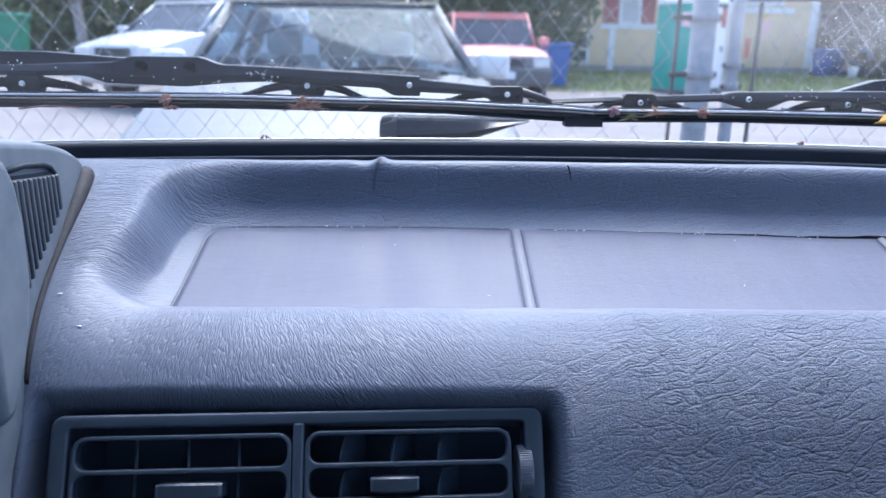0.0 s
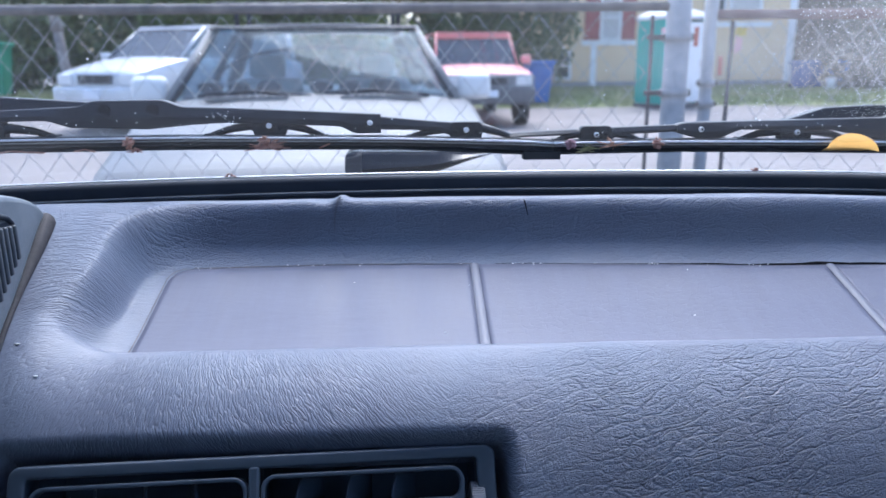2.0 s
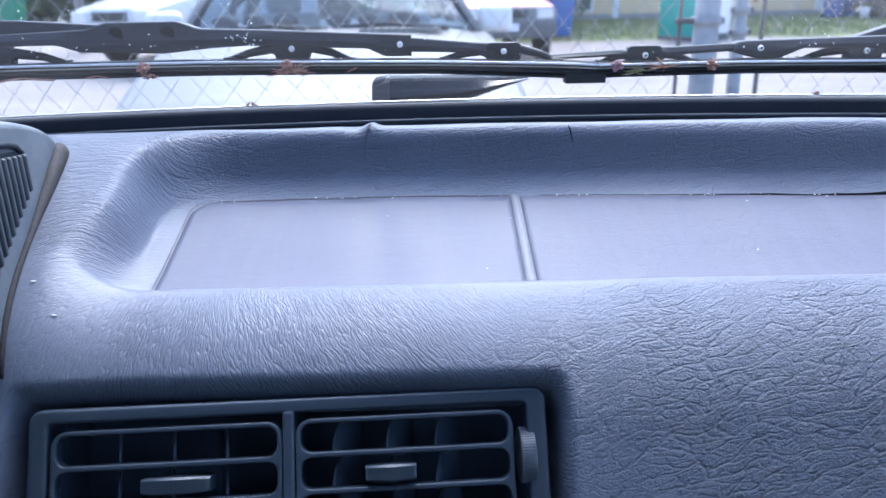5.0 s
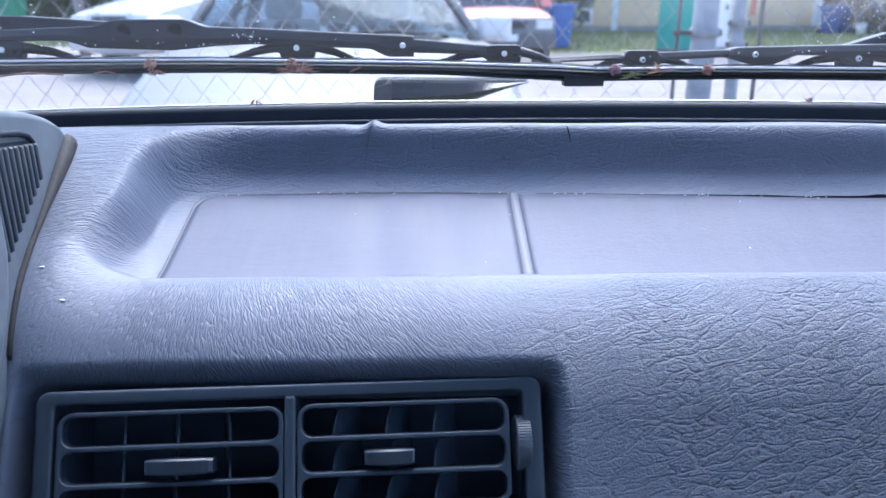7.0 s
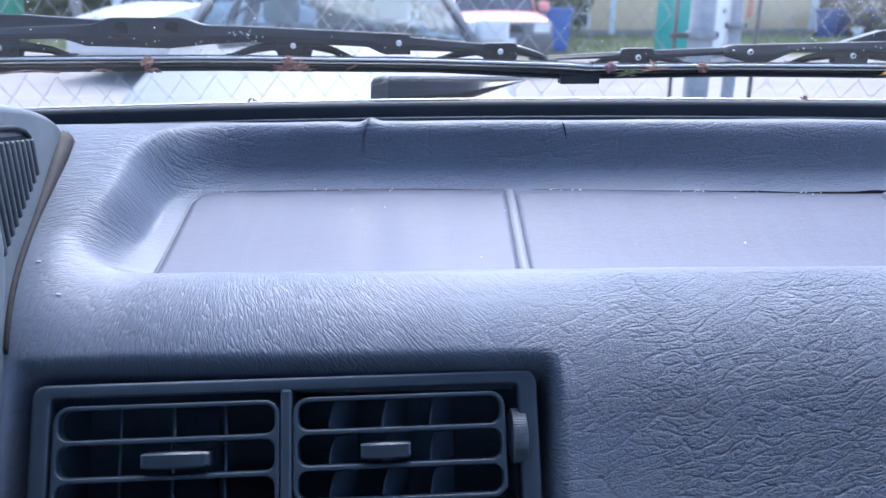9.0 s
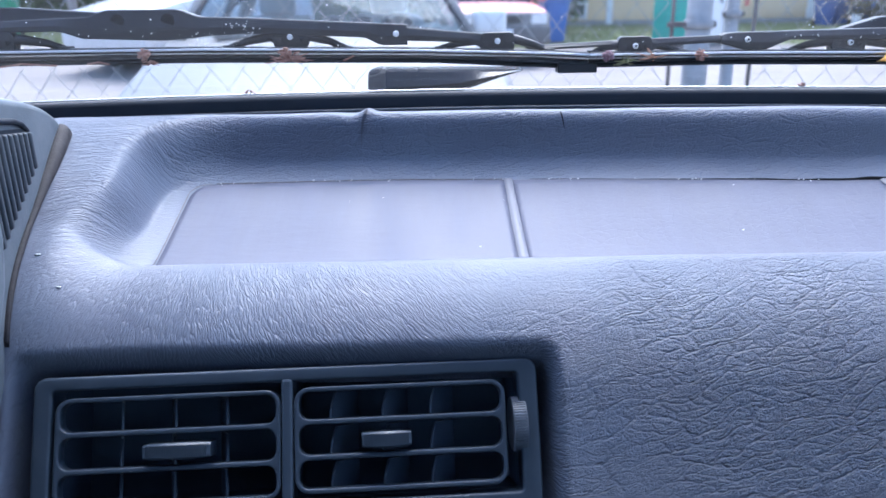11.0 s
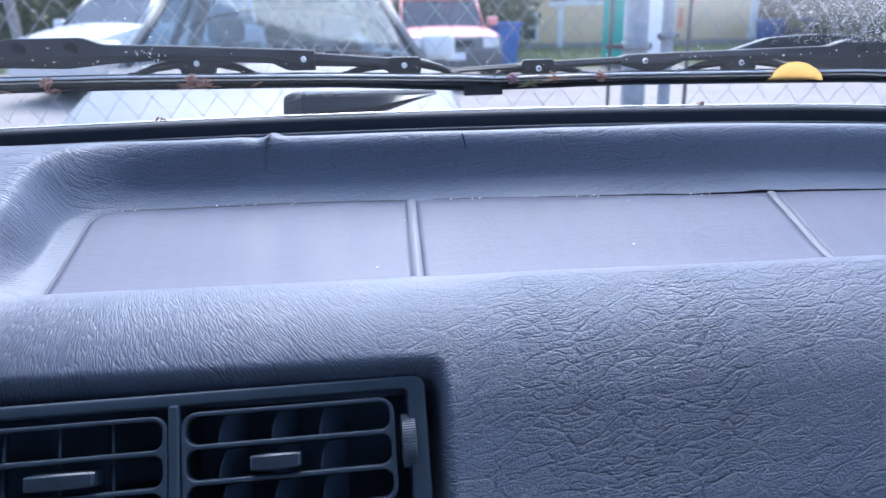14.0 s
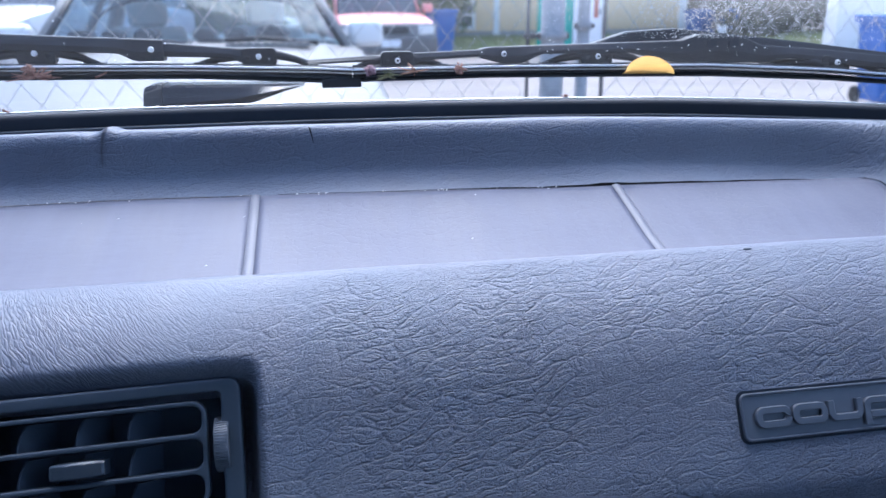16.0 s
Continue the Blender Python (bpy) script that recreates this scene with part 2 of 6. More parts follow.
def prism(outline, depth, bevel=0.0, segs=2, holes=()):
    """A plate: outline in (x, y), front at z = 0, back at z = -depth; holes are outlines with the same number of points as their frame."""
    bm = bmesh.new()
    front = [bm.verts.new((x, y, 0)) for x, y in outline]
    back = [bm.verts.new((x, y, -depth)) for x, y in outline]
    n = len(outline)
    for i in range(n):
        bm.faces.new((front[i], front[(i + 1) % n], back[(i + 1) % n], back[i]))
    if holes:
        for hole in holes:
            hf = [bm.verts.new((x, y, 0)) for x, y in hole]
            hb = [bm.verts.new((x, y, -depth)) for x, y in hole]
            k = len(hole)
            for i in range(k):
                bm.faces.new((hf[(i + 1) % k], hf[i], hb[i], hb[(i + 1) % k]))
            for i in range(n):
                bm.faces.new((front[i], front[(i + 1) % n], hf[(i + 1) % k], hf[i]))
                bm.faces.new((back[(i + 1) % n], back[i], hb[i], hb[(i + 1) % k]))
    else:
        bm.faces.new(front)
        bm.faces.new(back[::-1])
    bmesh.ops.recalc_face_normals(bm, faces=bm.faces)
    if bevel:
        sharp = [e for e in bm.edges if len(e.link_faces) == 2 and e.calc_face_angle(0) > 0.6]
        bmesh.ops.bevel(bm, geom=sharp, offset=bevel, segments=segs, profile=0.5, affect="EDGES")
    return bm


def rounded(x0, x1, y0, y1, r, k=5):
    """The outline of a rounded rectangle, anticlockwise, from its right edge's top."""
    pts = []
    for cx, cy, a in ((x1 - r, y1 - r, 0), (x0 + r, y1 - r, 90), (x0 + r, y0 + r, 180), (x1 - r, y0 + r, 270)):
        pts += [(cx + r * math.cos(radians(a + 90 * i / k)), cy + r * math.sin(radians(a + 90 * i / k))) for i in range(k + 1)]
    return pts


def tube(bm, pts, r, sides=6, caps=True):
    """A round bar along points; r is one radius or one a point."""
    pts = [Vector(p) for p in pts]
    rr = r if isinstance(r, (list, tuple)) else [r] * len(pts)
    rings, up = [], Vector((0, 0, 1))
    for i, p in enumerate(pts):
        d = (pts[min(i + 1, len(pts) - 1)] - pts[max(i - 1, 0)]).normalized()
        a = d.cross(up if abs(d.z) < 0.9 else Vector((1, 0, 0))).normalized()
        c = d.cross(a)
        rings.append([bm.verts.new(p + rr[i] * (math.cos(t) * a + math.sin(t) * c)) for t in (2 * math.pi * k / sides for k in range(sides))])
    for a, c in zip(rings, rings[1:]):
        for k in range(sides):
            bm.faces.new((a[k], a[(k + 1) % sides], c[(k + 1) % sides], c[k]))
    if caps:
        bm.faces.new(rings[0][::-1])
        bm.faces.new(rings[-1])
    return bm


def disc(bm, m, r, h, sides=20, r2=None):
    bmesh.ops.create_cone(bm, cap_ends=True, segments=sides, radius1=r, radius2=r if r2 is None else r2, depth=h, matrix=m)
    return bm


def ease(a, b, x):
    t = min(1.0, max(0.0, (x - a) / (b - a)))
    return t * t * (3 - 2 * t)


def steps(a, b, n):
    return [a + (b - a) * i / (n - 1) for i in range(n)]


# ---- the dashboard: a padded vinyl moulding, its shape a height over the plan ----
CENTRE = -0.055


def bow(x):
    """How far the windscreen's foot curves back from the middle of the car."""
    return 0.16 * (x - 0.02) ** 2


def front_y(z):
    return 0.268 + 0.53 * (z - 0.962)


SHOULDER = ((0.2468, 0.79), (0.2474, 0.905), (0.2487, 0.9235), (0.25157, 0.931), (0.25952, 0.946), (0.268, 0.962), (0.2785, 0.982), (0.2875, 0.996), (0.298, 1.0075), (0.31, 1.0165), (0.325, 1.0245), (0.345, 1.033), (0.385, 1.0495),
            (0.414, 1.0605), (0.432, 1.0635), (0.446, 1.063), (0.46, 1.060), (0.475, 1.052), (0.49, 1.035), (0.5, 0.99))
MIDDLE = ((0.2468, 0.79), (0.2474, 0.905), (0.2487, 0.9235), (0.25157, 0.931), (0.25952, 0.946), (0.268, 0.962), (0.2775, 0.979), (0.286, 0.990), (0.295, 0.9985), (0.306, 1.0055), (0.317, 1.0098), (0.327, 1.0113), (0.3325, 1.0098),
          (0.336, 1.0068), (0.345, 1.0085), (0.375, 1.0172), (0.41, 1.0275), (0.44, 1.0365), (0.47, 1.045), (0.5, 0.99))


def spline(points):
    """A smooth curve through a profile's points, as a function of y."""
    ys, zs = [p[0] for p in points], [p[1] for p in points]
    slopes = [(zs[i + 1] - zs[i]) / (ys[i + 1] - ys[i]) for i in range(len(ys) - 1)]
    tan = [slopes[0]] + [0.0 if a * b <= 0 else 2 * a * b / (a + b) for a, b in zip(slopes, slopes[1:])] + [slopes[-1]]

    def at(y):
        i = max(0, min(len(ys) - 2, next((k for k in range(len(ys) - 1) if y < ys[k + 1]), len(ys) - 2)))
        h = ys[i + 1] - ys[i]
        t = (y - ys[i]) / h
        return ((2 * t ** 3 - 3 * t * t + 1) * zs[i] + (t ** 3 - 2 * t * t + t) * h * tan[i] + (3 * t * t - 2 * t ** 3) * zs[i + 1] + (t ** 3 - t * t) * h * tan[i + 1])
    return at


z_shoulder, z_middle = spline(SHOULDER), spline(MIDDLE)
TRAY = (-0.127, 0.414, 0.4085)     # left, right and rear edge of the tray's floor
VENT_BOX = (-0.1625, 0.0485, 0.9865)   # left, right and top edge of the vents' recess


def rear_edge(x):
    """The tray floor runs further back at its left end."""
    return TRAY[2] + 0.0055 * (1 - ease(-0.04, 0.24, x))


def tray_share(x, y):
    """1 over the tray, 0 beyond the rim round it."""
    r = 0.022
    dx = max(TRAY[0] + r - x, x - TRAY[1] + r, 0.0)
    dy = max(y - rear_edge(x) + r, 0.0)
    d = math.hypot(dx, dy) - r
    rear = dy / (dx + dy + 1e-6)
    front = 1 - ease(0.335, 0.372, y)
    t = min(1.0, max(0.0, d / ((0.034 - 0.004 * (1 - rear) * (1 - 3.0 * front) if x < 0.2 else 0.034 - 0.010 * (1 - rear)) - (0.007 + 0.6 * (rear_edge(x) - TRAY[2])) * rear)))
    roll = min(1.0, max(0.0, (t - 0.58) / 0.42))
    steep = 0.62 * ease(0.0, 0.35, roll) * (1 - (1 - roll) ** 2.4) + 0.38 * t ** 1.9
    gentle = (0.12 * t + 0.88 * ease(0.36, 0.92, t)) * (1 - 0.7 * front) + 0.7 * front * ease(0.0, 1.0, t)
    return 1 - (steep * rear + gentle * (1 - rear))


def contour(x, s):
    """Length along the rim of the tray's front and left side, and distance out from it; s is the unrolled depth."""
    cx, cs = -0.085, 0.045
    if x >= cx and s < cs:
        return x - cx, cs - s
    if x < cx and s < cs:
        a = math.atan2(cx - x, cs - s)
        return -a * 0.085, math.hypot(cx - x, cs - s)
    return -math.pi / 2 * 0.085 - (s - cs), cx - x


def dash_point(x, y):
    w = tray_share(x, y)
    z = z_shoulder(y) * (1 - w) + z_middle(y) * w
    z -= 0.007 * ease(0.22, 0.50, x) * ease(0.40, 0.43, y)
    # the puckered seam and small dents of the old pad
    z += 0.0022 * math.exp(-((x + 0.0315) / 0.004) ** 2) * ease(0.428, 0.44, y) * (1 - ease(0.455, 0.47, y))
    z -= 0.0012 * math.exp(-((x + 0.041) / 0.006) ** 2) * ease(0.43, 0.44, y) * (1 - ease(0.445, 0.46, y))
    p = Vector((x, y - bow(x) * ease(0.3, 0.45, y), z + 0.0007 * noise.noise((x * 16, y * 22, 3))))
    # the padded rear crest hangs over the tray
    lip = (1 - 0.35 * ease(0.02, 0.25, x)) * ease(0.45, 1.0, 1 - w) * ease(0.40, 0.425, y) * (1 - ease(0.437, 0.47, y)) * ease(-0.135, -0.055, x) * (1 - ease(0.37, 0.425, x))
    p += lip * Vector((0, -0.0045, 0.0))
    # the recess round the air vents
    inside = ease(VENT_BOX[0] - 0.006, VENT_BOX[0] + 0.001, x) * (1 - ease(VENT_BOX[1] - 0.0015, VENT_BOX[1] + 0.0085, x)) * (1 - ease(VENT_BOX[2] - 0.014, VENT_BOX[2] + 0.005, z))
    p += 0.027 * inside * Vector((0, 0.883, -0.468))
    return p


def dash_pad():
    ys = steps(0.2468, 0.2486, 16) + steps(0.2490, 0.262, 26) + steps(0.264, 0.33, 74) + steps(0.3307, 0.34, 16) + steps(0.342, 0.398, 30) + steps(0.399, 0.462, 70) + steps(0.465, 0.50, 16)
    xs = steps(-0.76, -0.2, 40)[:-1] + steps(-0.2, 0.07, 200)[:-1] + steps(0.07, 0.36, 100)[:-1] + steps(0.36, 0.50, 70)[:-1] + steps(0.50, 0.66, 20)
    bm = bmesh.new()
    run, wrinkle, rim = (bm.verts.layers.float.new(k) for k in ("run", "wrinkle", "rim"))
    flow, flat = (bm.verts.layers.float_vector.new(k) for k in ("flow", "flat"))
    mid = next(j for j, y in enumerate(ys) if y > 0.33)
    grid = []
    for x in xs:
        row = [bm.verts.new(dash_point(x, y)) for y in ys]
        lengths = [0.0]
        for p, q in zip(row, row[1:]):
            lengths.append(lengths[-1] + math.hypot(q.co.y - p.co.y, q.co.z - p.co.z))
        for v, y, length in zip(row, ys, lengths):
            s = length - lengths[mid]
            a, d = contour(x if x < 0.3 else TRAY[0] + TRAY[1] - x, s)
            lean = 0.15 + 0.65 * ease(-0.12, 0.06, x)
            v[flow] = (a - lean * (d - 0.045), d, 0)
            v[flat] = (x, s, 0)
            side = max(1 - ease(-0.150, -0.118, x), ease(0.408, 0.430, x)) * ease(0.318, 0.345, y)
            v[rim] = side
            v[run] = max(ease(-0.01, 0.085, x + 0.6 * (0.3 - y)) * (1 - side), ease(0.40, 0.412, y) * ease(-0.165, -0.14, x))
            rear = ease(0.40, 0.42, y) * tray_share(x, min(y, 0.40))
            v[wrinkle] = (1 + 1.1 * rear) * (1 - 0.6 * ease(0.318, 0.328, y) * tray_share(x, 0.33)) * (0.8 + 0.5 * noise.noise((x * 9, y * 9, 7))) * (1 + 0.9 * side) * (1 - 0.45 * (1 - ease(-0.155, -0.115, x)) * (1 - side))
        grid.append(row)
    for a, c in zip(grid, grid[1:]):
        for j in range(len(ys) - 1):
            behind = VENT_BOX[0] + 0.008 < a[j].co.x < VENT_BOX[1] - 0.008 and 0.90 < a[j].co.z < 0.966
            if not behind:
                bm.faces.new((a[j], c[j], c[j + 1], a[j + 1]))
    return bm


dashboard = thing("dashboard", "faded blue-grey padded vinyl dashboard with a shallow tray", "dashboard")
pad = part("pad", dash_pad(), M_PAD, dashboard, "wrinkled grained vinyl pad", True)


def liner_panel(x0, x1, left_round, right_round):
    """One panel of the tray's vinyl liner, lying in the tray."""
    bm = bmesh.new()
    y0 = 0.3335
    cols = []
    for x in steps(x0, x1, 60):
        y1 = rear_edge(x) - 0.001
        lo, hi = y0, y1
        for corner, near, r in ((left_round, x - x0, 0.011), (right_round, x1 - x, 0.011)):
            if corner and near < r:
                hi = y1 - r + math.sqrt(max(0, r * r - (r - near) ** 2))
        col = []
        for t in steps(0, 1, 16):
            y = lo + t * (hi - lo)
            lift = 0.0004 + 0.0001 * noise.noise((x * 25, y * 30, 1))
            col.append((x, y, lift))
        cols.append(col)
    tops = [[bm.verts.new((x, y - bow(x) * ease(0.3, 0.45, y), z_middle(y) + 0.0007 * noise.noise((x * 16, y * 22, 3)) + h - (0.003 if y < 0.336 else 0))) for x, y, h in c] for c in cols]
    lows = [[bm.verts.new((v.co.x, v.co.y, v.co.z - 0.002)) for v in c] for c in tops]
    n, k = len(tops), len(tops[0])
    for i in range(n - 1):
        for j in range(k - 1):
            bm.faces.new((tops[i][j], tops[i + 1][j], tops[i + 1][j + 1], tops[i][j + 1]))
            bm.faces.new((lows[i][j], lows[i][j + 1], lows[i + 1][j + 1], lows[i + 1][j]))
        for j in (0, k - 1):
            bm.faces.new((tops[i][j], lows[i][j], lows[i + 1][j], tops[i + 1][j]))
    for i in (0, n - 1):
        for j in range(k - 1):
            bm.faces.new((tops[i][j], tops[i][j + 1], lows[i][j + 1], lows[i][j]))
    return bm


def on_tray(x, y, h=0.0):
    return Vector((x, y - bow(x) * ease(0.3, 0.45, y), z_middle(y) + h))


tray = thing("tray_liner", "smooth faded vinyl liner in the dashboard tray", "tray liner")
for x0, x1, a, c in ((-0.1262, 0.0448, True, False), (0.0500, 0.2520, False, False), (0.2568, 0.4130, False, True)):
    part("panel", liner_panel(x0, x1, a, c), M_LINER, tray, "", True)
for x in (0.0475, 0.2545):
    bm = bmesh.new()
    rows = [[bm.verts.new(on_tray(x + dx, y, 0.0007 + 0.0007 * noise.noise((x * 16, y * 22, 3)) + 0.0008 * (1 - (dx / 0.0024) ** 2))) for dx in steps(-0.0024, 0.0024, 17)] for y in steps(0.3365, rear_edge(x) - 0.001, 14)]
    for a, c in zip(rows, rows[1:]):
        for j in range(16):
            bm.faces.new((a[j], a[j + 1], c[j + 1], c[j]))
    part("divider_rib", bm, M_RIB, tray, "raised double rib", True)
M_GAP = material("open_seam", (0.008, 0.008, 0.01), 0.9, 0, 0.1)


M_SEAM = varied("dirty_seam", (0.08, 0.07, 0.07), (0.2, 0.16, 0.14), 0.9, 300, 900, 0.2)


def ribbon(points, widths, lift, mat, name, parent, label):
    """A thin strip of cut-open vinyl that follows the pad."""
    bm = bmesh.new()
    rows = []
    for (x, y), w in zip(points, widths):
        rows.append([bm.verts.new(dash_point(x + dx, y + dy) + Vector((0, -0.6 * lift, 0.8 * lift))) for dx, dy in w])
    for a, c in zip(rows, rows[1:]):
        bm.faces.new((a[0], a[1], c[1], c[0]))
    bmesh.ops.solidify(bm, geom=bm.faces[:], thickness=0.0004)
    return part(name, bm, mat, parent, label)


ribbon([(0.0788, 0.4362), (0.0792, 0.4351), (0.0797, 0.4338), (0.0803, 0.4322), (0.0811, 0.4306)], [((-w, 0), (w, 0)) for w in (0.0001, 0.0004, 0.0004, 0.0003, 0.0001)], 0.0005, M_GAP, "tear", pad, "short dark tear in the vinyl")
ribbon([(-0.0315, 0.4440), (-0.0318, 0.4385), (-0.0324, 0.4362), (-0.0334, 0.4342), (-0.0346, 0.4322), (-0.0352, 0.4300)], [((-w, 0), (w, 0)) for w in (0.0003, 0.0009, 0.0008, 0.0007, 0.0005, 0.0002)], 0.0005, M_RIB, "pucker", pad, "pale puckered crease in the vinyl")
ribbon([(x, rear_edge(x)) for x in steps(0.06, 0.409, 40)], [((0, -0.0002), (0, 0.0003 + 0.0026 * ease(0.10, 0.30, x) * (1 - ease(0.385, 0.409, x)) * (0.7 + 0.9 * noise.noise((x * 46, 0, 2))))) for x in steps(0.06, 0.409, 40)], 0.0004, M_GAP, "open_seam", tray, "dark gap where the liner has lifted")
ribbon([(x, rear_edge(x) + 0.0005) for x in steps(-0.115, 0.05, 20)], [((0, -0.0003), (0, 0.0003)) for _ in range(20)], 0.0003, M_SEAM, "seam", tray, "thin dark seam")
edge = [(-0.1272, y, -1.0, 0.0) for y in steps(0.337, 0.4015, 14)] + [(-0.1160 - 0.0112 * math.cos(a), 0.4025 + 0.0112 * math.sin(a), -math.cos(a), math.sin(a)) for a in steps(0.1, 1.5, 10)]
ribbon([(x, y) for x, y, _, _ in edge], [((0, 0), (nx * w, ny * w)) for (x, y, nx, ny) in edge for w in (0.0003 + 0.0003 * abs(noise.noise((y * 150, x * 150, 5))),)], 0.0003, M_SEAM, "seam", tray, "thin brownish seam")
edge = [(0.4142, y, 1.0, 0.0) for y in steps(0.337, 0.3965, 14)] + [(0.4030 + 0.0112 * math.cos(a), 0.3975 + 0.0112 * math.sin(a), math.cos(a), math.sin(a)) for a in steps(0.1, 1.5, 10)]
ribbon([(x, y) for x, y, _, _ in edge], [((0, 0), (nx * w, ny * w)) for (x, y, nx, ny) in edge for w in (0.0007 + 0.0004 * abs(noise.noise((y * 150, x * 150, 5))),)], 0.0003, M_GAP, "open_seam", tray, "thin dark gap at the liner's end")
for (x, y), r in (((0.2925, 0.322), 0.0016), ((-0.168, 0.318), 0.0009), ((-0.155, 0.305), 0.0008)):
    bm = bmesh.new()
    bmesh.ops.create_icosphere(bm, subdivisions=2, radius=1, matrix=Matrix.Translation(dash_point(x, y) + Vector((0, -0.0002, 0.0002))) @ Matrix.Diagonal((r * 1.5, r * 0.7, r * 0.35, 1)))
    part("scuff", bm, M_VENT if r > 0.001 else M_RIVET, pad, "small scuff mark", True)
# crumbs and lint along the liner's seam
rnd = random.Random(17)
bm = bmesh.new()
for _ in range(46):
    x = rnd.uniform(-0.115, 0.24)
    y = rear_edge(x) - abs(rnd.gauss(0, 0.0012)) if rnd.random() < 0.85 else rnd.uniform(0.345, 0.405)
    r = rnd.uniform(0.00015, 0.00042)
    bmesh.ops.create_icosphere(bm, subdivisions=1, radius=1, matrix=Matrix.Translation(on_tray(x, y, 0.0009)) @ Matrix.Diagonal((r * rnd.uniform(0.8, 2.2), r, r * 0.8, 1)))
single("crumbs", bm, M_RIVET, "tiny pale crumbs and lint on the tray liner", "crumbs", kind="stuff")
# loudspeaker grille at the far end of the dash top
speaker = thing("speaker_grille", "small round brown mesh speaker grille set in the dash top", "speaker grille", at=Matrix.Translation(dash_point(0.464, 0.417) + Vector((0, 0, 0.0015))) @ Matrix.Rotation(radians(18), 4, "X"))
part("ring", prism([(0.0245 * math.cos(a), 0.018 * math.sin(a)) for a in steps(0, 2 * math.pi, 41)[:-1]], 0.006, 0.001, 2, [[(0.0225 * math.cos(a), 0.016 * math.sin(a)) for a in steps(0, 2 * math.pi, 41)[:-1]]]), M_VENT, speaker)
part("cone", prism([(0.0223 * math.cos(a), 0.0158 * math.sin(a)) for a in steps(0, 2 * math.pi, 33)[:-1]], 0.002), M_GAP, speaker).location = (0, 0, -0.002)
bm = bmesh.new()
for i in range(-8, 9):
    w = 0.0158 * math.sqrt(max(0, 1 - (i * 0.0026 / 0.0223) ** 2))
    if w > 0.002:
        tube(bm, [(i * 0.0026, -w, 0), (i * 0.0026, w, 0)], 0.0006, 5)
for i in range(-5, 6):
    w = 0.0223 * math.sqrt(max(0, 1 - (i * 0.0026 / 0.0158) ** 2))
    tube(bm, [(-w, i * 0.0026, 0), (w, i * 0.0026, 0)], 0.0006, 5)
part("mesh_grid", bm, varied("brown_mesh", (0.16, 0.1, 0.08), (0.2, 0.13, 0.11), 0.6), speaker, "brown wire mesh")

# ---- air vents ----
YAW = radians(2.5)
VENT = Matrix.Translation((-0.0560, 0.2785, 0.9748)) @ Matrix.Rotation(YAW, 4, "Z") @ Matrix(((1, 0, 0, 0), (0, 0.468, -0.883, 0), (0, 0.883, 0.468, 0), (0, 0, 0, 1)))


def pierced(outline, holes, depth, bevel):
    """A plate with several openings: front at z = 0, back at z = -depth."""
    bm = bmesh.new()
    for ring in [outline] + list(holes):
        vs = [bm.verts.new((x, y, 0)) for x, y in ring]
        for a, b in zip(vs, vs[1:] + vs[:1]):
            bm.edges.new((a, b))
    bmesh.ops.triangle_fill(bm, use_beauty=True, use_dissolve=False, edges=bm.edges[:], normal=(0, 0, 1))
    made = bmesh.ops.extrude_face_region(bm, geom=bm.faces[:])["geom"]
    bmesh.ops.translate(bm, vec=(0, 0, -depth), verts=[v for v in made if isinstance(v, bmesh.types.BMVert)])
    bmesh.ops.recalc_face_normals(bm, faces=bm.faces)
    sharp = [e for e in bm.edges if len(e.link_faces) == 2 and e.calc_face_angle(0) > 1.2]
    bmesh.ops.bevel(bm, geom=sharp, offset=bevel, segments=3, profile=0.5, affect="EDGES")
    return bm


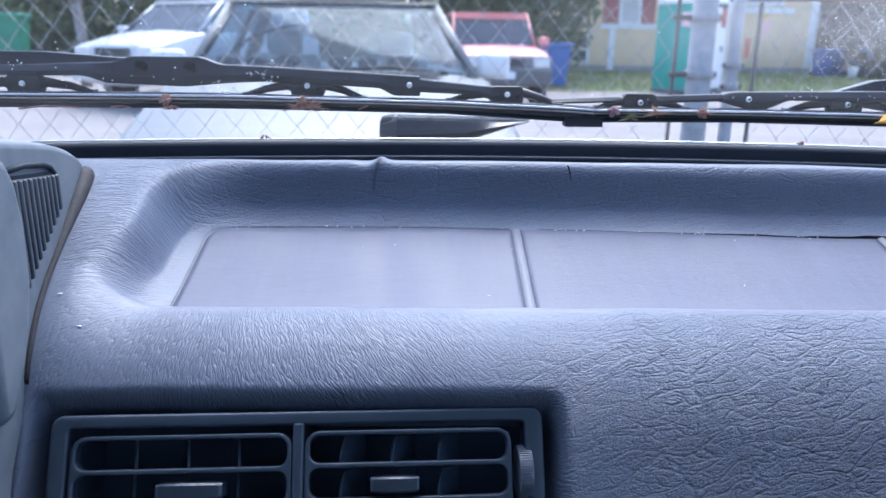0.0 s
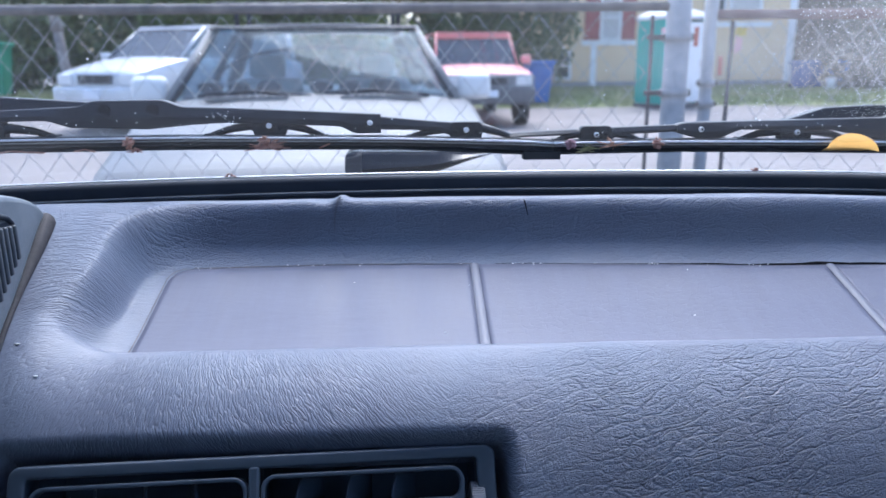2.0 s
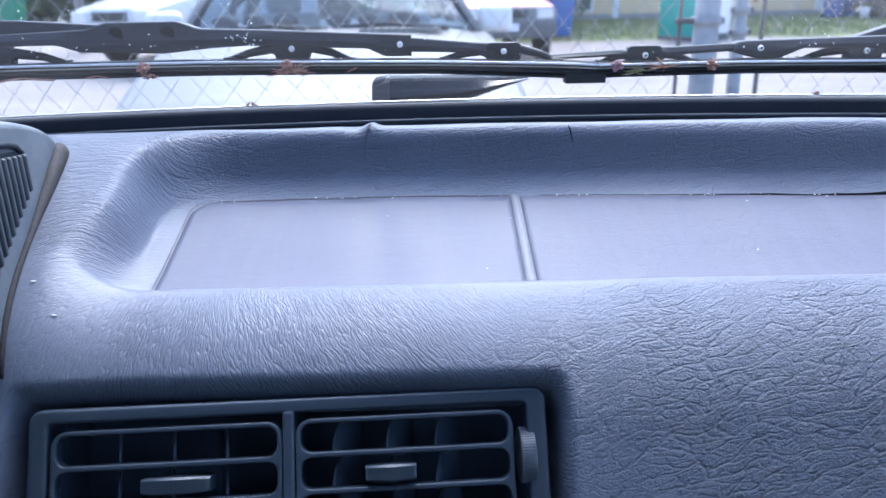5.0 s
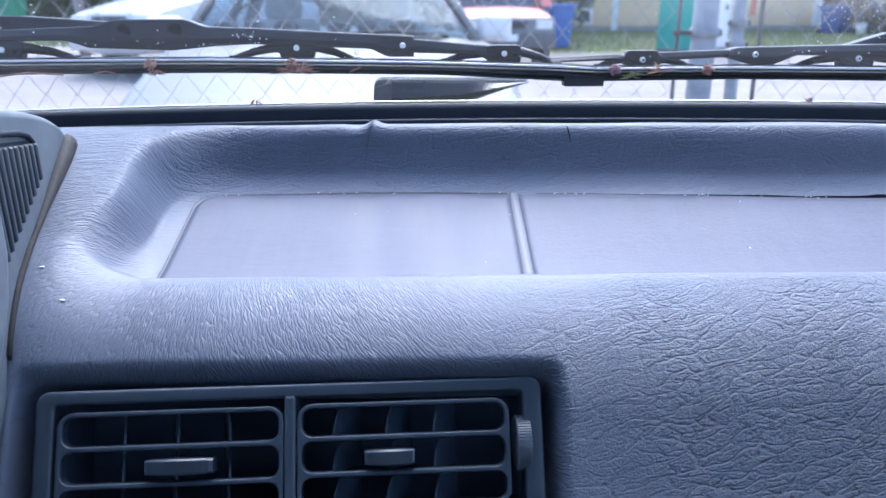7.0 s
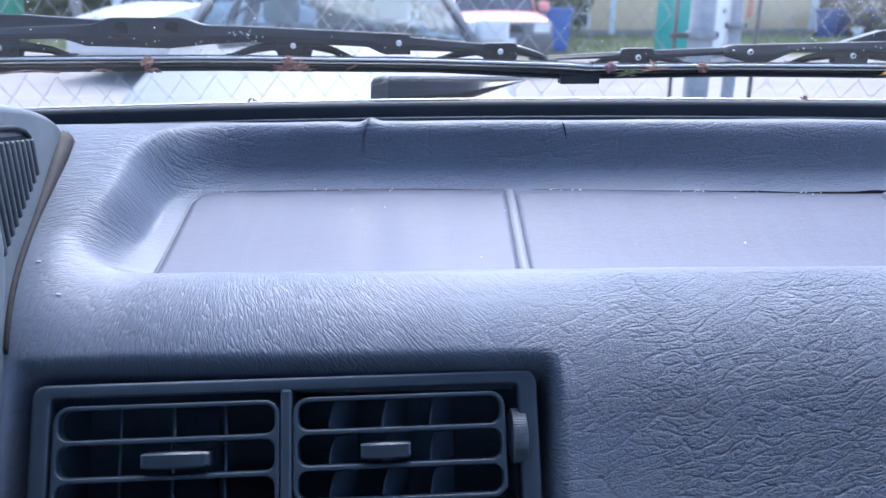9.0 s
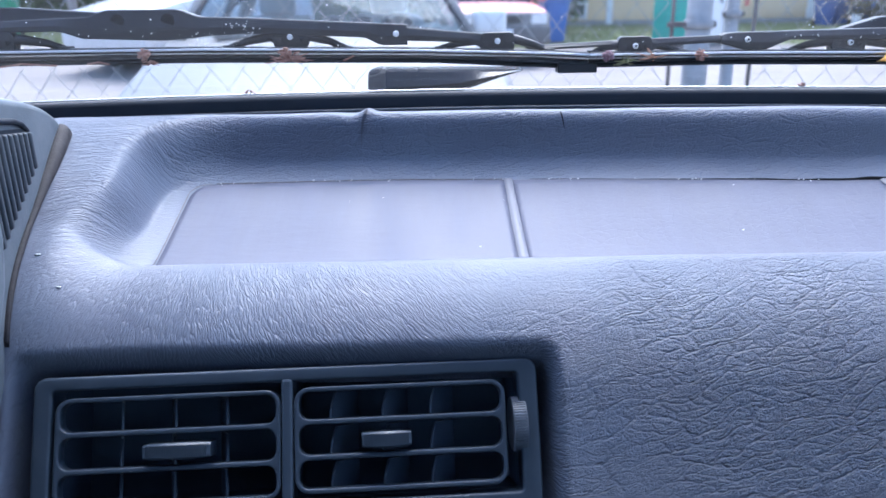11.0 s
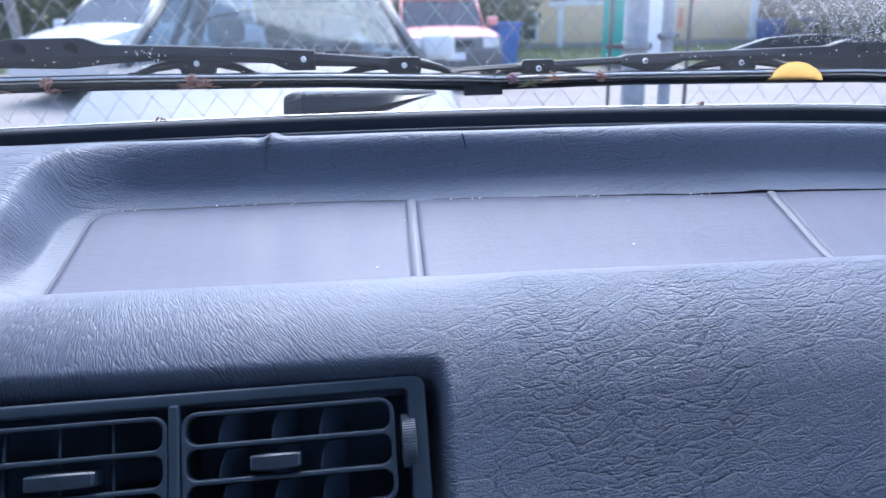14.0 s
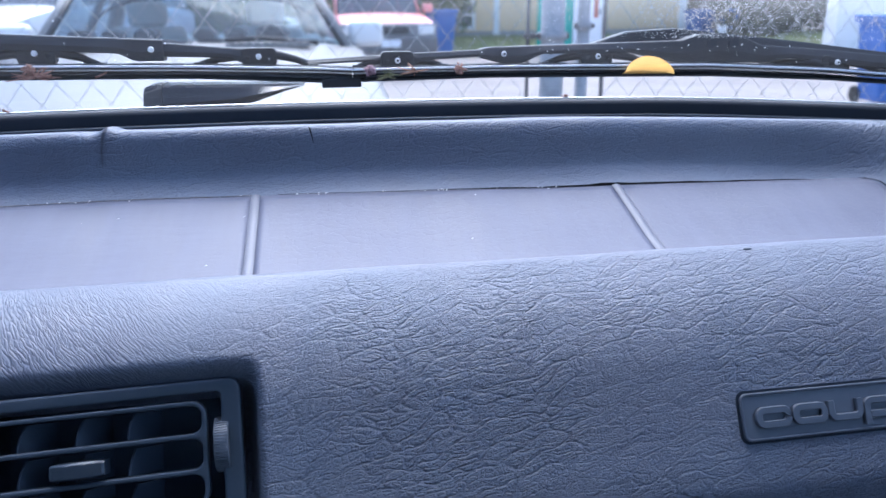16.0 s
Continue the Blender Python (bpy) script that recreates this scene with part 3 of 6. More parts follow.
def vent_grille(parent, x0, x1, q1, q0, vane_xs, turn, knob):
    """One grille: three long rounded slots one below the other, upright vanes behind them and a bowed knob."""
    third = (q1 - q0) / 3
    wide, thin = 0.0019, 0.0010
    slots = [rounded(x0 + wide, x1 - wide, q1 - (k + 1) * third + (wide if k == 2 else thin), q1 - k * third - (wide if k == 0 else thin), 0.0042) for k in range(3)]
    g = part("grille_frame", pierced(rounded(x0, x1, q0, q1, 0.0062), slots, 0.006, 0.0006), M_VENT, parent, "", True)
    for x in vane_xs:
        for k in range(3):
            hi, lo = q1 - k * third - 0.0026, q1 - (k + 1) * third + 0.0008
            bm = bmesh.new()
            rows = []
            for q in steps(lo, hi, 7):
                t = (q - lo) / (hi - lo)
                lead = -0.0035 - 0.004 * t ** 2
                rows.append([bm.verts.new((dx, q, z)) for dx, z in ((-0.00055, lead - 0.0004), (0.0, lead), (0.00055, lead - 0.0004), (0.00055, -0.022), (-0.00055, -0.022))])
            for r0, r1 in zip(rows, rows[1:]):
                for j in range(5):
                    bm.faces.new((r0[j], r0[(j + 1) % 5], r1[(j + 1) % 5], r1[j]))
            bm.faces.new(rows[0])
            bm.faces.new(rows[-1][::-1])
            bmesh.ops.transform(bm, matrix=Matrix.Translation((x, 0, -0.004)) @ Matrix.Rotation(radians(turn), 4, "Y") @ Matrix.Translation((0, 0, 0.004)), verts=bm.verts)
            part("vane", bm, M_VENT, g)
    kx, kw, kq = knob
    bm = bmesh.new()
    rows = []
    for u in steps(-1, 1, 15):
        h, z = 0.0032 - 0.0004 * u * u, 0.0040 - 0.0026 * u * u
        rows.append([bm.verts.new((kx + u * kw / 2, kq + dq, dz)) for dq, dz in ((-h, -0.008), (-h, z - 0.0008), (-h + 0.0008, z), (h - 0.0008, z), (h, z - 0.0008), (h, -0.008))])
    for r0, r1 in zip(rows, rows[1:]):
        for j in range(6):
            bm.faces.new((r0[j], r0[(j + 1) % 6], r1[(j + 1) % 6], r1[j]))
    bm.faces.new(rows[0])
    bm.faces.new(rows[-1][::-1])
    k = part("knob", bm, M_VENT, g, "ribbed slider knob")
    bm = bmesh.new()
    for u in steps(-0.88, 0.88, 30):
        z = 0.0040 - 0.0026 * u * u
        box(bm, kx + u * kw / 2 - 0.0002, kx + u * kw / 2 + 0.0002, kq - 0.0024, kq + 0.0024, z - 0.0006, z + 0.00035)
    part("ribs", bm, M_VENT, k)
    return g


vents = thing("air_vent", "pair of dark plastic dashboard air vents with knobs", "air vent", at=VENT)
outer = rounded(-0.1012, 0.1025, -0.0535, 0.008, 0.005)
# the surround: four bars and the centre bar round two openings
part("surround", prism(outer, 0.014, 0.0012, 3, [rounded(-0.094, 0.0945, -0.0455, 0.0025, 0.002)]), M_VENT, vents, "", True)
part("centre_bar", boxed(-0.0029, 0.0018, -0.0465, 0.0035, -0.012, 0.0006, bevel=0.0012), M_VENT, vents)
part("duct", boxed(-0.0955, 0.096, -0.047, 0.004, -0.043, -0.042), M_DARK, vents)
for a in ((-0.0955, 0.096, 0.0026, 0.004), (-0.0955, 0.096, -0.047, -0.0457)):
    part("duct_wall", boxed(a[0], a[1], a[2], a[3], -0.042, -0.012), M_DARK, vents)
for x in (-0.096, -0.0012, 0.0945):
    part("duct_wall", boxed(x, x + 0.0015, -0.047, 0.004, -0.042, -0.0125), M_DARK, vents)
vent_grille(vents, -0.0925, -0.0032, -0.0006, -0.0440, (-0.0671, -0.0458, -0.0251), 20, (-0.0440, 0.0265, -0.0228))
vent_grille(vents, 0.0022, 0.0887, -0.0002, -0.0424, (0.0165, 0.0380, 0.0576), -34, (0.0395, 0.0200, -0.0222))
bm = disc(bmesh.new(), Matrix.Translation((0.0943, -0.0190, -0.0062)) @ Matrix.Rotation(radians(90), 4, "Y"), 0.0108, 0.0058, 48)
M_WHEEL = varied("worn_grey_plastic", (0.10, 0.115, 0.14), (0.14, 0.155, 0.185), 0.35, 200, 900, 0.1)
wheel = part("thumbwheel", bm, M_WHEEL, vents, "knurled grey thumbwheel", True)
bm = bmesh.new()
for a in range(0, 360, 6):
    box(bm, 0.0917, 0.0969, -0.0003, 0.0003, 0.0105, 0.0112, m=Matrix.Translation((0, -0.0190, -0.0062)) @ Matrix.Rotation(radians(a), 4, "X"))
part("knurl", bm, M_WHEEL, wheel)

# ---- the plaque ----
M_PLAQUE = varied("plaque_plastic", (0.070, 0.082, 0.108), (0.080, 0.093, 0.120), 0.42, 60, 2500, 0.12, 0, 0.5, 0.0002)
PLATE = Matrix.Translation((0.3145, front_y(0.951), 0.951)) @ Matrix(((1, 0, 0, 0), (0, 0.468, -0.883, 0), (0, 0.883, 0.468, 0), (0, 0, 0, 1)))
plaque = thing("plaque", "grey plastic plaque with raised lettering on the dashboard", "plaque", at=PLATE)
part("groove", prism(rounded(-0.0540, 0.0480, -0.0100, 0.0133, 0.004), 0.004, 0.0), M_SEAL, plaque).location = (0, 0, 0.0003)
part("plate", prism(rounded(-0.0528, 0.0468, -0.0088, 0.0121, 0.0034), 0.004, 0.0006), M_PLAQUE, plaque).location = (0, 0, 0.0008)
part("rim", prism(rounded(-0.0528, 0.0468, -0.0088, 0.0121, 0.0034), 0.0035, 0.0004, 2, [rounded(-0.0517, 0.0457, -0.0077, 0.0110, 0.0026)]), M_PLAQUE, plaque, "", True).location = (0, 0, 0.0017)


def stroke(path, half, closed=False):
    """A raised letter: a flat band with sloping sides along a line of points."""
    bm = bmesh.new()
    n = len(path)
    rows = []
    for i, (x, y) in enumerate(path):
        a, b = (path[(i - 1) % n], path[(i + 1) % n]) if closed else (path[max(i - 1, 0)], path[min(i + 1, n - 1)])
        d = Vector((b[0] - a[0], b[1] - a[1], 0)).normalized()
        side = Vector((-d.y, d.x, 0))
        c = Vector((x, y, 0))
        rows.append([bm.verts.new(c + side * o + Vector((0, 0, z))) for o, z in ((-half, -0.001), (-half, 0.0006), (-half + 0.0003, 0.0009), (half - 0.0003, 0.0009), (half, 0.0006), (half, -0.001))])
    for a, b in list(zip(rows, rows[1:])) + ([(rows[-1], rows[0])] if closed else []):
        for j in range(6):
            bm.faces.new((a[j], a[(j + 1) % 6], b[(j + 1) % 6], b[j]))
    if not closed:
        bm.faces.new(rows[0])
        bm.faces.new(rows[-1][::-1])
    return bm


def arc(cx, cy, a0, a1, r=0.0026):
    return [(cx + r * math.cos(radians(a)), cy + r * math.sin(radians(a))) for a in steps(a0, a1, 7)]


def letter(shape, x0, x1, y0, y1):
    """The centre line of one wide, square-shouldered letter."""
    r, m = 0.0026, (y0 + y1) / 2
    tr, tl, bl, br = arc(x1 - r, y1 - r, 0, 90), arc(x0 + r, y1 - r, 90, 180), arc(x0 + r, y0 + r, 180, 270), arc(x1 - r, y0 + r, 270, 360)
    return {"c": [(x1, m + 0.0012)] + tr + tl + bl + br + [(x1, m - 0.0006)], "o": tr + tl + bl + br, "u": [(x0, y1 + 0.0014), (x0, m)] + bl + br + [(x1, m), (x1, y1 + 0.0014)],
            "p": [(x0, y0 - 0.0042), (x0, m)] + tl[::-1] + tr[::-1] + br[::-1] + [(x0 + 0.0015, y0)], "e": [(x0 + 0.001, m), (x1, m)] + tr + tl + bl + [(x1 - 0.001, y0)]}[shape]


for i, shape in enumerate("coupe"):
    x0 = -0.0452 + 0.01765 * i
    part("letter", stroke(letter(shape, x0, x0 + 0.0142, -0.0020, 0.0041), 0.0016, shape == "o"), M_PLAQUE, plaque, "raised wide letter").location = (0, 0, 0.0018)

# ---- instrument binnacle ----
def side_x(y):
    return -0.1915 + 0.172 * (0.407 - y)


def binnacle_body():
    side = [(0.4075, 1.0575), (0.4055, 1.0645), (0.398, 1.0705), (0.380, 1.0775), (0.350, 1.0845), (0.315, 1.0905), (0.285, 1.0945), (0.265, 1.0945), (0.252, 1.088),
            (0.246, 1.070), (0.2445, 1.04), (0.241, 1.0), (0.232, 0.955), (0.215, 0.90), (0.19, 0.83), (0.215, 0.83), (0.233, 0.90), (0.251, 0.955), (0.272, 0.975), (0.335, 1.018)]
    for _ in range(2):
        side = [q for a, b in zip(side, side[1:] + side[:1]) for q in ((a[0] * 0.75 + b[0] * 0.25, a[1] * 0.75 + b[1] * 0.25), (a[0] * 0.25 + b[0] * 0.75, a[1] * 0.25 + b[1] * 0.75))]
    bm = bmesh.new()
    rows = []
    for k, (dx, shrink) in enumerate(((0.0, 0.004), (-0.0006, 0.002), (-0.002, 0.0006), (-0.004, 0.0), (-0.36, 0.0))):
        cy, cz = 0.30, 1.02
        row = []
        for y, z in side:
            v = Vector((y - cy, z - cz))
            v *= max(0.0, 1 - shrink / max(v.length, 0.01))
            row.append(bm.verts.new((side_x(cy + v.x) + dx, cy + v.x, cz + v.y)))
        rows.append(row)
    n = len(side)
    for a, c in zip(rows, rows[1:]):
        for i in range(n):
            bm.faces.new((a[i], a[(i + 1) % n], c[(i + 1) % n], c[i]))
    bm.faces.new(rows[0])
    bm.faces.new(rows[-1][::-1])
    return bm


binnacle = thing("instrument_binnacle", "mottled grey plastic instrument binnacle beside the dash pad", "binnacle")
part("housing", binnacle_body(), M_GREY, binnacle, "", True)
ry = Vector((side_x(0.32) - side_x(0.30), 0.02, 0)).normalized()
SIDE = Matrix.Translation((side_x(0.327), 0.327, 1.053)) @ Matrix((((ry.x, 0, ry.y, 0), (ry.y, 0, -ry.x, 0), (0, 1, 0, 0), (0, 0, 0, 1))))
# local x runs back along the side, y up, z out of it
part("louvre_backing", prism([(-0.0300, 0.0246), (0.0235, 0.0180), (0.0275, 0.0135), (0.0275, -0.001), (-0.0300, -0.0265)], 0.004), M_SEAL, binnacle).matrix_local = SIDE @ Matrix.Translation((0, 0, 0.0006))
for i in range(10):
    x = -0.0277 + 0.0058 * i
    top = 0.0228 - 0.125 * (x + 0.0285)
    low = -0.0240 + 0.43 * (x + 0.0290)
    bm = boxed(x - 0.0017, x + 0.0017, low, top, -0.001, 0.0030, bevel=0.0011, segs=3)
    part("louvre", bm, M_LOUVRE, binnacle, "", True).matrix_local = SIDE
# dark tube over the louvres, put in for the opening's shadow
bm = tube(bmesh.new(), [(-0.031, 0.0268, 0.0004), (-0.012, 0.0262, 0.001), (0.010, 0.0232, 0.001), (0.020, 0.0205, 0.0008), (0.0265, 0.0165, 0.0004)], 0.0014, 8)
part("louvre_shadow", bm, M_SEAL, binnacle, "", True).matrix_local = SIDE
# the rounded front of the housing, proud of the louvred side
bm = prism([(-0.0690, -0.064), (-0.0560, -0.052), (-0.0410, -0.036), (-0.0330, -0.018), (-0.0318, 0.008), (-0.0350, 0.024), (-0.0420, 0.0335), (-0.0520, 0.0370), (-0.0640, 0.0365), (-0.0700, 0.030), (-0.0740, 0.0), (-0.0780, -0.04), (-0.0800, -0.062)], 0.014, 0.005, 4)
part("front_shell", bm, M_GREY, binnacle, "", True).matrix_local = SIDE @ Matrix.Translation((0.001, 0, 0.0055))
# foam bulge at the top; the thin dark run below stands for shadow
bm = bmesh.new()
rows = []
for y in steps(0.408, 0.285, 26):
    r = 0.0016 + 0.0036 * ease(0.335, 0.397, y) * (1 - ease(0.402, 0.410, y))
    c = Vector((side_x(y) + 0.0004, y, dash_point(side_x(y) + 0.004, y).z + 0.0004 + 0.35 * r))
    rows.append([bm.verts.new(c + Vector((r * math.cos(a), 0, 1.15 * r * math.sin(a)))) for a in steps(0, 2 * math.pi, 13)[:-1]])
for p, q in zip(rows, rows[1:]):
    for k in range(12):
        bm.faces.new((p[k], p[(k + 1) % 12], q[(k + 1) % 12], q[k]))
bm.faces.new(rows[0][::-1])
bm.faces.new(rows[-1])
part("foam_and_shadow", bm, varied("brown_foam_shadow", (0.016, 0.014, 0.017), (0.028, 0.025, 0.029), 0.75, 200, 900, 0.3), binnacle, "dark brownish foam bulge and shadow-dark strip along the pad", True)

# ---- windscreen, its seal and a bright strip ----
def foot_y(x):
    return 0.503 - 0.2 * (x - 0.05) ** 2


def glass_point(x, d, out=0.0):
    """A point of the windscreen: d metres up the slope from the wipers' line."""
    y = foot_y(x) - 0.838 * d + 0.545 * out
    side = 0.00 - 0.02 * (x - 0.05) ** 2 - (0.045 * max(0.0, x - 0.33) ** 1.3)
    return Vector((x, y, 1.0815 + side + 0.545 * d + 0.838 * out))


bm = bmesh.new()
xs = steps(-0.74, 0.63, 60)
grid = [[bm.verts.new(glass_point(x, d)) for d in steps(-0.05, 0.46, 16)] for x in xs]
for a, c in zip(grid, grid[1:]):
    for j in range(15):
        bm.faces.new((a[j], c[j], c[j + 1], a[j + 1]))
windscreen = single("windscreen", bm, M_GLASS, "dusty raked windscreen glass above the dashboard", "windscreen", kind="structure", smooth=True)
windscreen.visible_shadow = False
seal = thing("windscreen_seal", "black rubber seal along the windscreen foot", "seal", kind="structure")


def along_foot(d, out, r, sides=10, x0=-0.74, x1=0.63):
    return tube(bmesh.new(), [glass_point(x, d, out) for x in steps(x0, x1, 70)], r, sides)


bm = bmesh.new()
rows = []
for x in steps(-0.74, 0.63, 70):
    p = glass_point(x, -0.034, -0.002)
    rows.append([bm.verts.new(p + Vector((0, dy, dz))) for dy, dz in ((0.012, -0.002), (0.005, 0.0025), (0.001, 0.002), (-0.001, -0.001), (-0.002, -0.012), (-0.004, -0.04), (0.012, -0.04))])
for a, c in zip(rows, rows[1:]):
    for j in range(7):
        bm.faces.new((a[j], a[(j + 1) % 7], c[(j + 1) % 7], c[j]))
part("rubber", bm, M_SEAL, seal, "", True)
part("lip", tube(bmesh.new(), [glass_point(x, -0.034, -0.002) + Vector((0, -0.0042, -0.0085)) for x in steps(-0.74, 0.63, 70)], 0.0012, 8), M_VENT, seal, "narrow grey lip", True)
part("bright_strip", along_foot(-0.0375, 0.0042, 0.0007), M_BRIGHT, seal, "thin bright strip", True)

# ---- wipers, parked along the windscreen foot ----
def course(points):
    xs, zs = [p[0] for p in points], [p[1] for p in points]
    return lambda x: float(np.interp(x, xs, zs))


def bar(x0, x1, top, low, off, depth, n=40, edge=0.0006):
    """A flat bar that follows the windscreen foot, between an upper and a lower line."""
    bm = bmesh.new()
    rings = []
    for x in sorted(set(steps(x0, x1, n))):
        t, b = top(x), low(x)
        y = foot_y(x) + off
        e = min(edge, (t - b) / 3)
        rings.append([bm.verts.new((x, y + dy, z)) for dy, z in ((-depth / 2 + e, b), (-depth / 2, b + e), (-depth / 2, b + 0.42 * (t - b)), (-0.32 * depth, t - e), (e - 0.32 * depth, t), (depth / 2, t), (depth / 2, b))])
    for a, c in zip(rings, rings[1:]):
        for k in range(7):
            bm.faces.new((a[k], a[(k + 1) % 7], c[(k + 1) % 7], c[k]))
    bm.faces.new(rings[0])
    bm.faces.new(rings[-1][::-1])
    return bm


def shifted(f, d):
    return lambda x: f(x) + d


def rivet(x, z, parent, hollow=False, off=-0.0052, r=0.0019):
    m = Matrix.Translation((x, foot_y(x) + off, z)) @ Matrix.Rotation(radians(90), 4, "X")
    ob = part("rivet", disc(bmesh.new(), m, r, 0.0014, 18, r * 0.8), M_RIVET, parent, "bright rivet", True)
    if hollow:
        part("rivet_hole", disc(bmesh.new(), m @ Matrix.Translation((0, 0, 0.0006)), r * 0.42, 0.0006, 14), M_BLACK, ob)


def claw(xc, zc, feet, z_feet, parent, off=0.0):
    """A secondary bracket: a pivot plate with two bent legs that hold the blade."""
    y = foot_y(xc) + off
    body = part("claw", prism(rounded(xc - 0.011, xc + 0.011, zc - 0.0058, zc + 0.0058, 0.003), 0.007, 0.0006), M_BLACK, parent)
    body.matrix_local = Matrix.Translation((xc, y - 0.0035, zc)) @ Matrix.Rotation(radians(90), 4, "X") @ Matrix.Translation((-xc, -zc, 0))
    for xf, zf in zip(feet, z_feet):
        s = 1 if xf > xc else -1
        pts = [(xc + s * 0.006, y, zc - 0.001), (xc + s * 0.35 * abs(xf - xc), y, zc + 0.0012), (xc + s * 0.7 * abs(xf - xc), foot_y(xf), (zc + zf) / 2 + 0.0012), (xf, foot_y(xf), zf)]
        part("leg", tube(bmesh.new(), pts, [0.0042, 0.0032, 0.0024, 0.002], 8), M_BLACK, parent, "", True)
        part("blade_clip", boxed(xf - 0.0035, xf + 0.0035, foot_y(xf) - 0.0045, foot_y(xf) + 0.0045, zf - 0.0028, zf + 0.0016, bevel=0.0006), M_BLACK, parent)


def paint_chips(spots, parent, seed):
    """Small flakes of bare metal along the front of a wiper's bars."""
    rnd = random.Random(seed)
    bm = bmesh.new()
    for x, z, spread, n in spots:
        for _ in range(n):
            px, pz = x + rnd.gauss(0, spread), z + rnd.gauss(0, 0.0016)
            r = rnd.uniform(0.00012, 0.00034)
            bmesh.ops.create_icosphere(bm, subdivisions=1, radius=1, matrix=Matrix.Translation((px, foot_y(px) - 0.0046, pz)) @ Matrix.Rotation(rnd.uniform(-0.9, 0.9), 4, "Y") @ Matrix.Diagonal((r * rnd.uniform(1, 3.5), 0.0004, r, 1)))
    part("paint_chips", bm, M_RIVET, parent, "pale chips in the black paint", True)["kind"] = "stuff"


M_STRIP = varied("dusty_rubber", (0.05, 0.052, 0.058), (0.085, 0.085, 0.09), 0.55, 120, 900, 0.3, 0, 0.4, 0.0004)
M_FLANGE = varied("grey_flange", (0.42, 0.43, 0.45), (0.55, 0.55, 0.57), 0.4, 80, 900, 0.2)


def blade(x0, x1, line, low, parent):
    part("spline", tube(bmesh.new(), [(x, foot_y(x) - 0.0088, line(x)) for x in steps(x0, x1, 60)], 0.00085, 8), M_BRIGHT, parent, "bright steel blade spine", True)
    part("blade_back", bar(x0, x1, shifted(line, 0.0015), shifted(line, 0.0008), -0.004, 0.010, 60, 0.0002), M_BLACK, parent)
    part("blade_backing", bar(x0, x1, shifted(line, -0.0009), shifted(line, -0.0028), 0.0, 0.008, 60), M_RUBBER, parent)
    part("blade_flange", bar(x0, x1, shifted(line, -0.0019), shifted(line, -0.0025), -0.0062, 0.003, 60, 0.0002), M_FLANGE, parent, "thin grey flange")
    part("blade_rib", bar(x0, x1, shifted(line, -0.0033), shifted(low, 0.0030), -0.0022, 0.0075, 60), M_STRIP, parent)
    part("blade_lip", bar(x0, x1, shifted(low, 0.0034), low, -0.002, 0.004, 60), M_RUBBER, parent)


wiper = thing("wiper", "black windscreen wiper with riveted brackets, parked low", "wiper", "windscreen wipers")
line = course([(-0.62, 1.084), (-0.45, 1.0935), (-0.33, 1.098), (-0.136, 1.097), (0.006, 1.094), (0.089, 1.091), (0.112, 1.0895)])
low = course([(-0.62, 1.075), (-0.45, 1.085), (-0.33, 1.0895), (-0.136, 1.0885), (0.006, 1.086), (0.089, 1.0815), (0.112, 1.0802)])
blade(-0.62, 0.108, line, low, wiper)
part("end_cap", boxed(0.088, 0.1135, foot_y(0.1) - 0.0075, foot_y(0.1) + 0.004, 1.0785, 1.0845, bevel=0.0006), M_RUBBER, wiper)
top = course([(-0.42, 1.108), (-0.33, 1.113), (-0.205, 1.1175), (-0.194, 1.1212), (-0.151, 1.1212), (-0.139, 1.1165), (-0.111, 1.1155), (-0.009, 1.110)])
und = course([(-0.42, 1.103), (-0.33, 1.109), (-0.222, 1.109), (-0.209, 1.1045), (-0.16, 1.1025), (-0.132, 1.105), (-0.11, 1.106), (-0.036, 1.1025), (-0.026, 1.0975), (-0.009, 1.0975)])
yoke = part("main_yoke", bar(-0.42, -0.009, top, und, 0.001, 0.011, 110), M_BLACK, wiper)
for x in (-0.187, -0.157):
    part("socket", disc(bmesh.new(), Matrix.Translation((x, foot_y(x) - 0.0036, 1.1145)) @ Matrix.Rotation(radians(90), 4, "X"), 0.0042, 0.001, 20), M_GAP, yoke)
part("link", bar(-0.012, 0.060, course([(-0.012, 1.1085), (0.03, 1.1045), (0.060, 1.1025)]), course([(-0.012, 1.1), (0.03, 1.0985), (0.040, 1.0945), (0.056, 1.0945), (0.060, 1.0985)]), 0.001, 0.009, 40), M_BLACK, wiper)
claw(-0.083, 1.1025, (-0.122, -0.048), (1.0975, 1.0955), wiper)
claw(-0.259, 1.1035, (-0.30, -0.221), (1.0985, 1.0985), wiper)
claw(0.049, 1.0985, (0.012, 0.083), (1.0945, 1.0922), wiper)
for x, z in ((-0.259, 1.104), (-0.083, 1.1035), (-0.016, 1.1045), (0.049, 1.099)):
    rivet(x, z, wiper)
paint_chips(((-0.262, 1.116, 0.008, 9), (-0.112, 1.110, 0.004, 16), (-0.107, 1.106, 0.003, 8), (-0.187, 1.107, 0.02, 6)), wiper, 31)
part("arm", bar(-0.50, -0.17, course([(-0.5, 1.112), (-0.30, 1.1235), (-0.255, 1.1235), (-0.17, 1.117)]), course([(-0.5, 1.100), (-0.3, 1.11), (-0.17, 1.111)]), 0.018, 0.01, 40), M_BLACK, wiper)

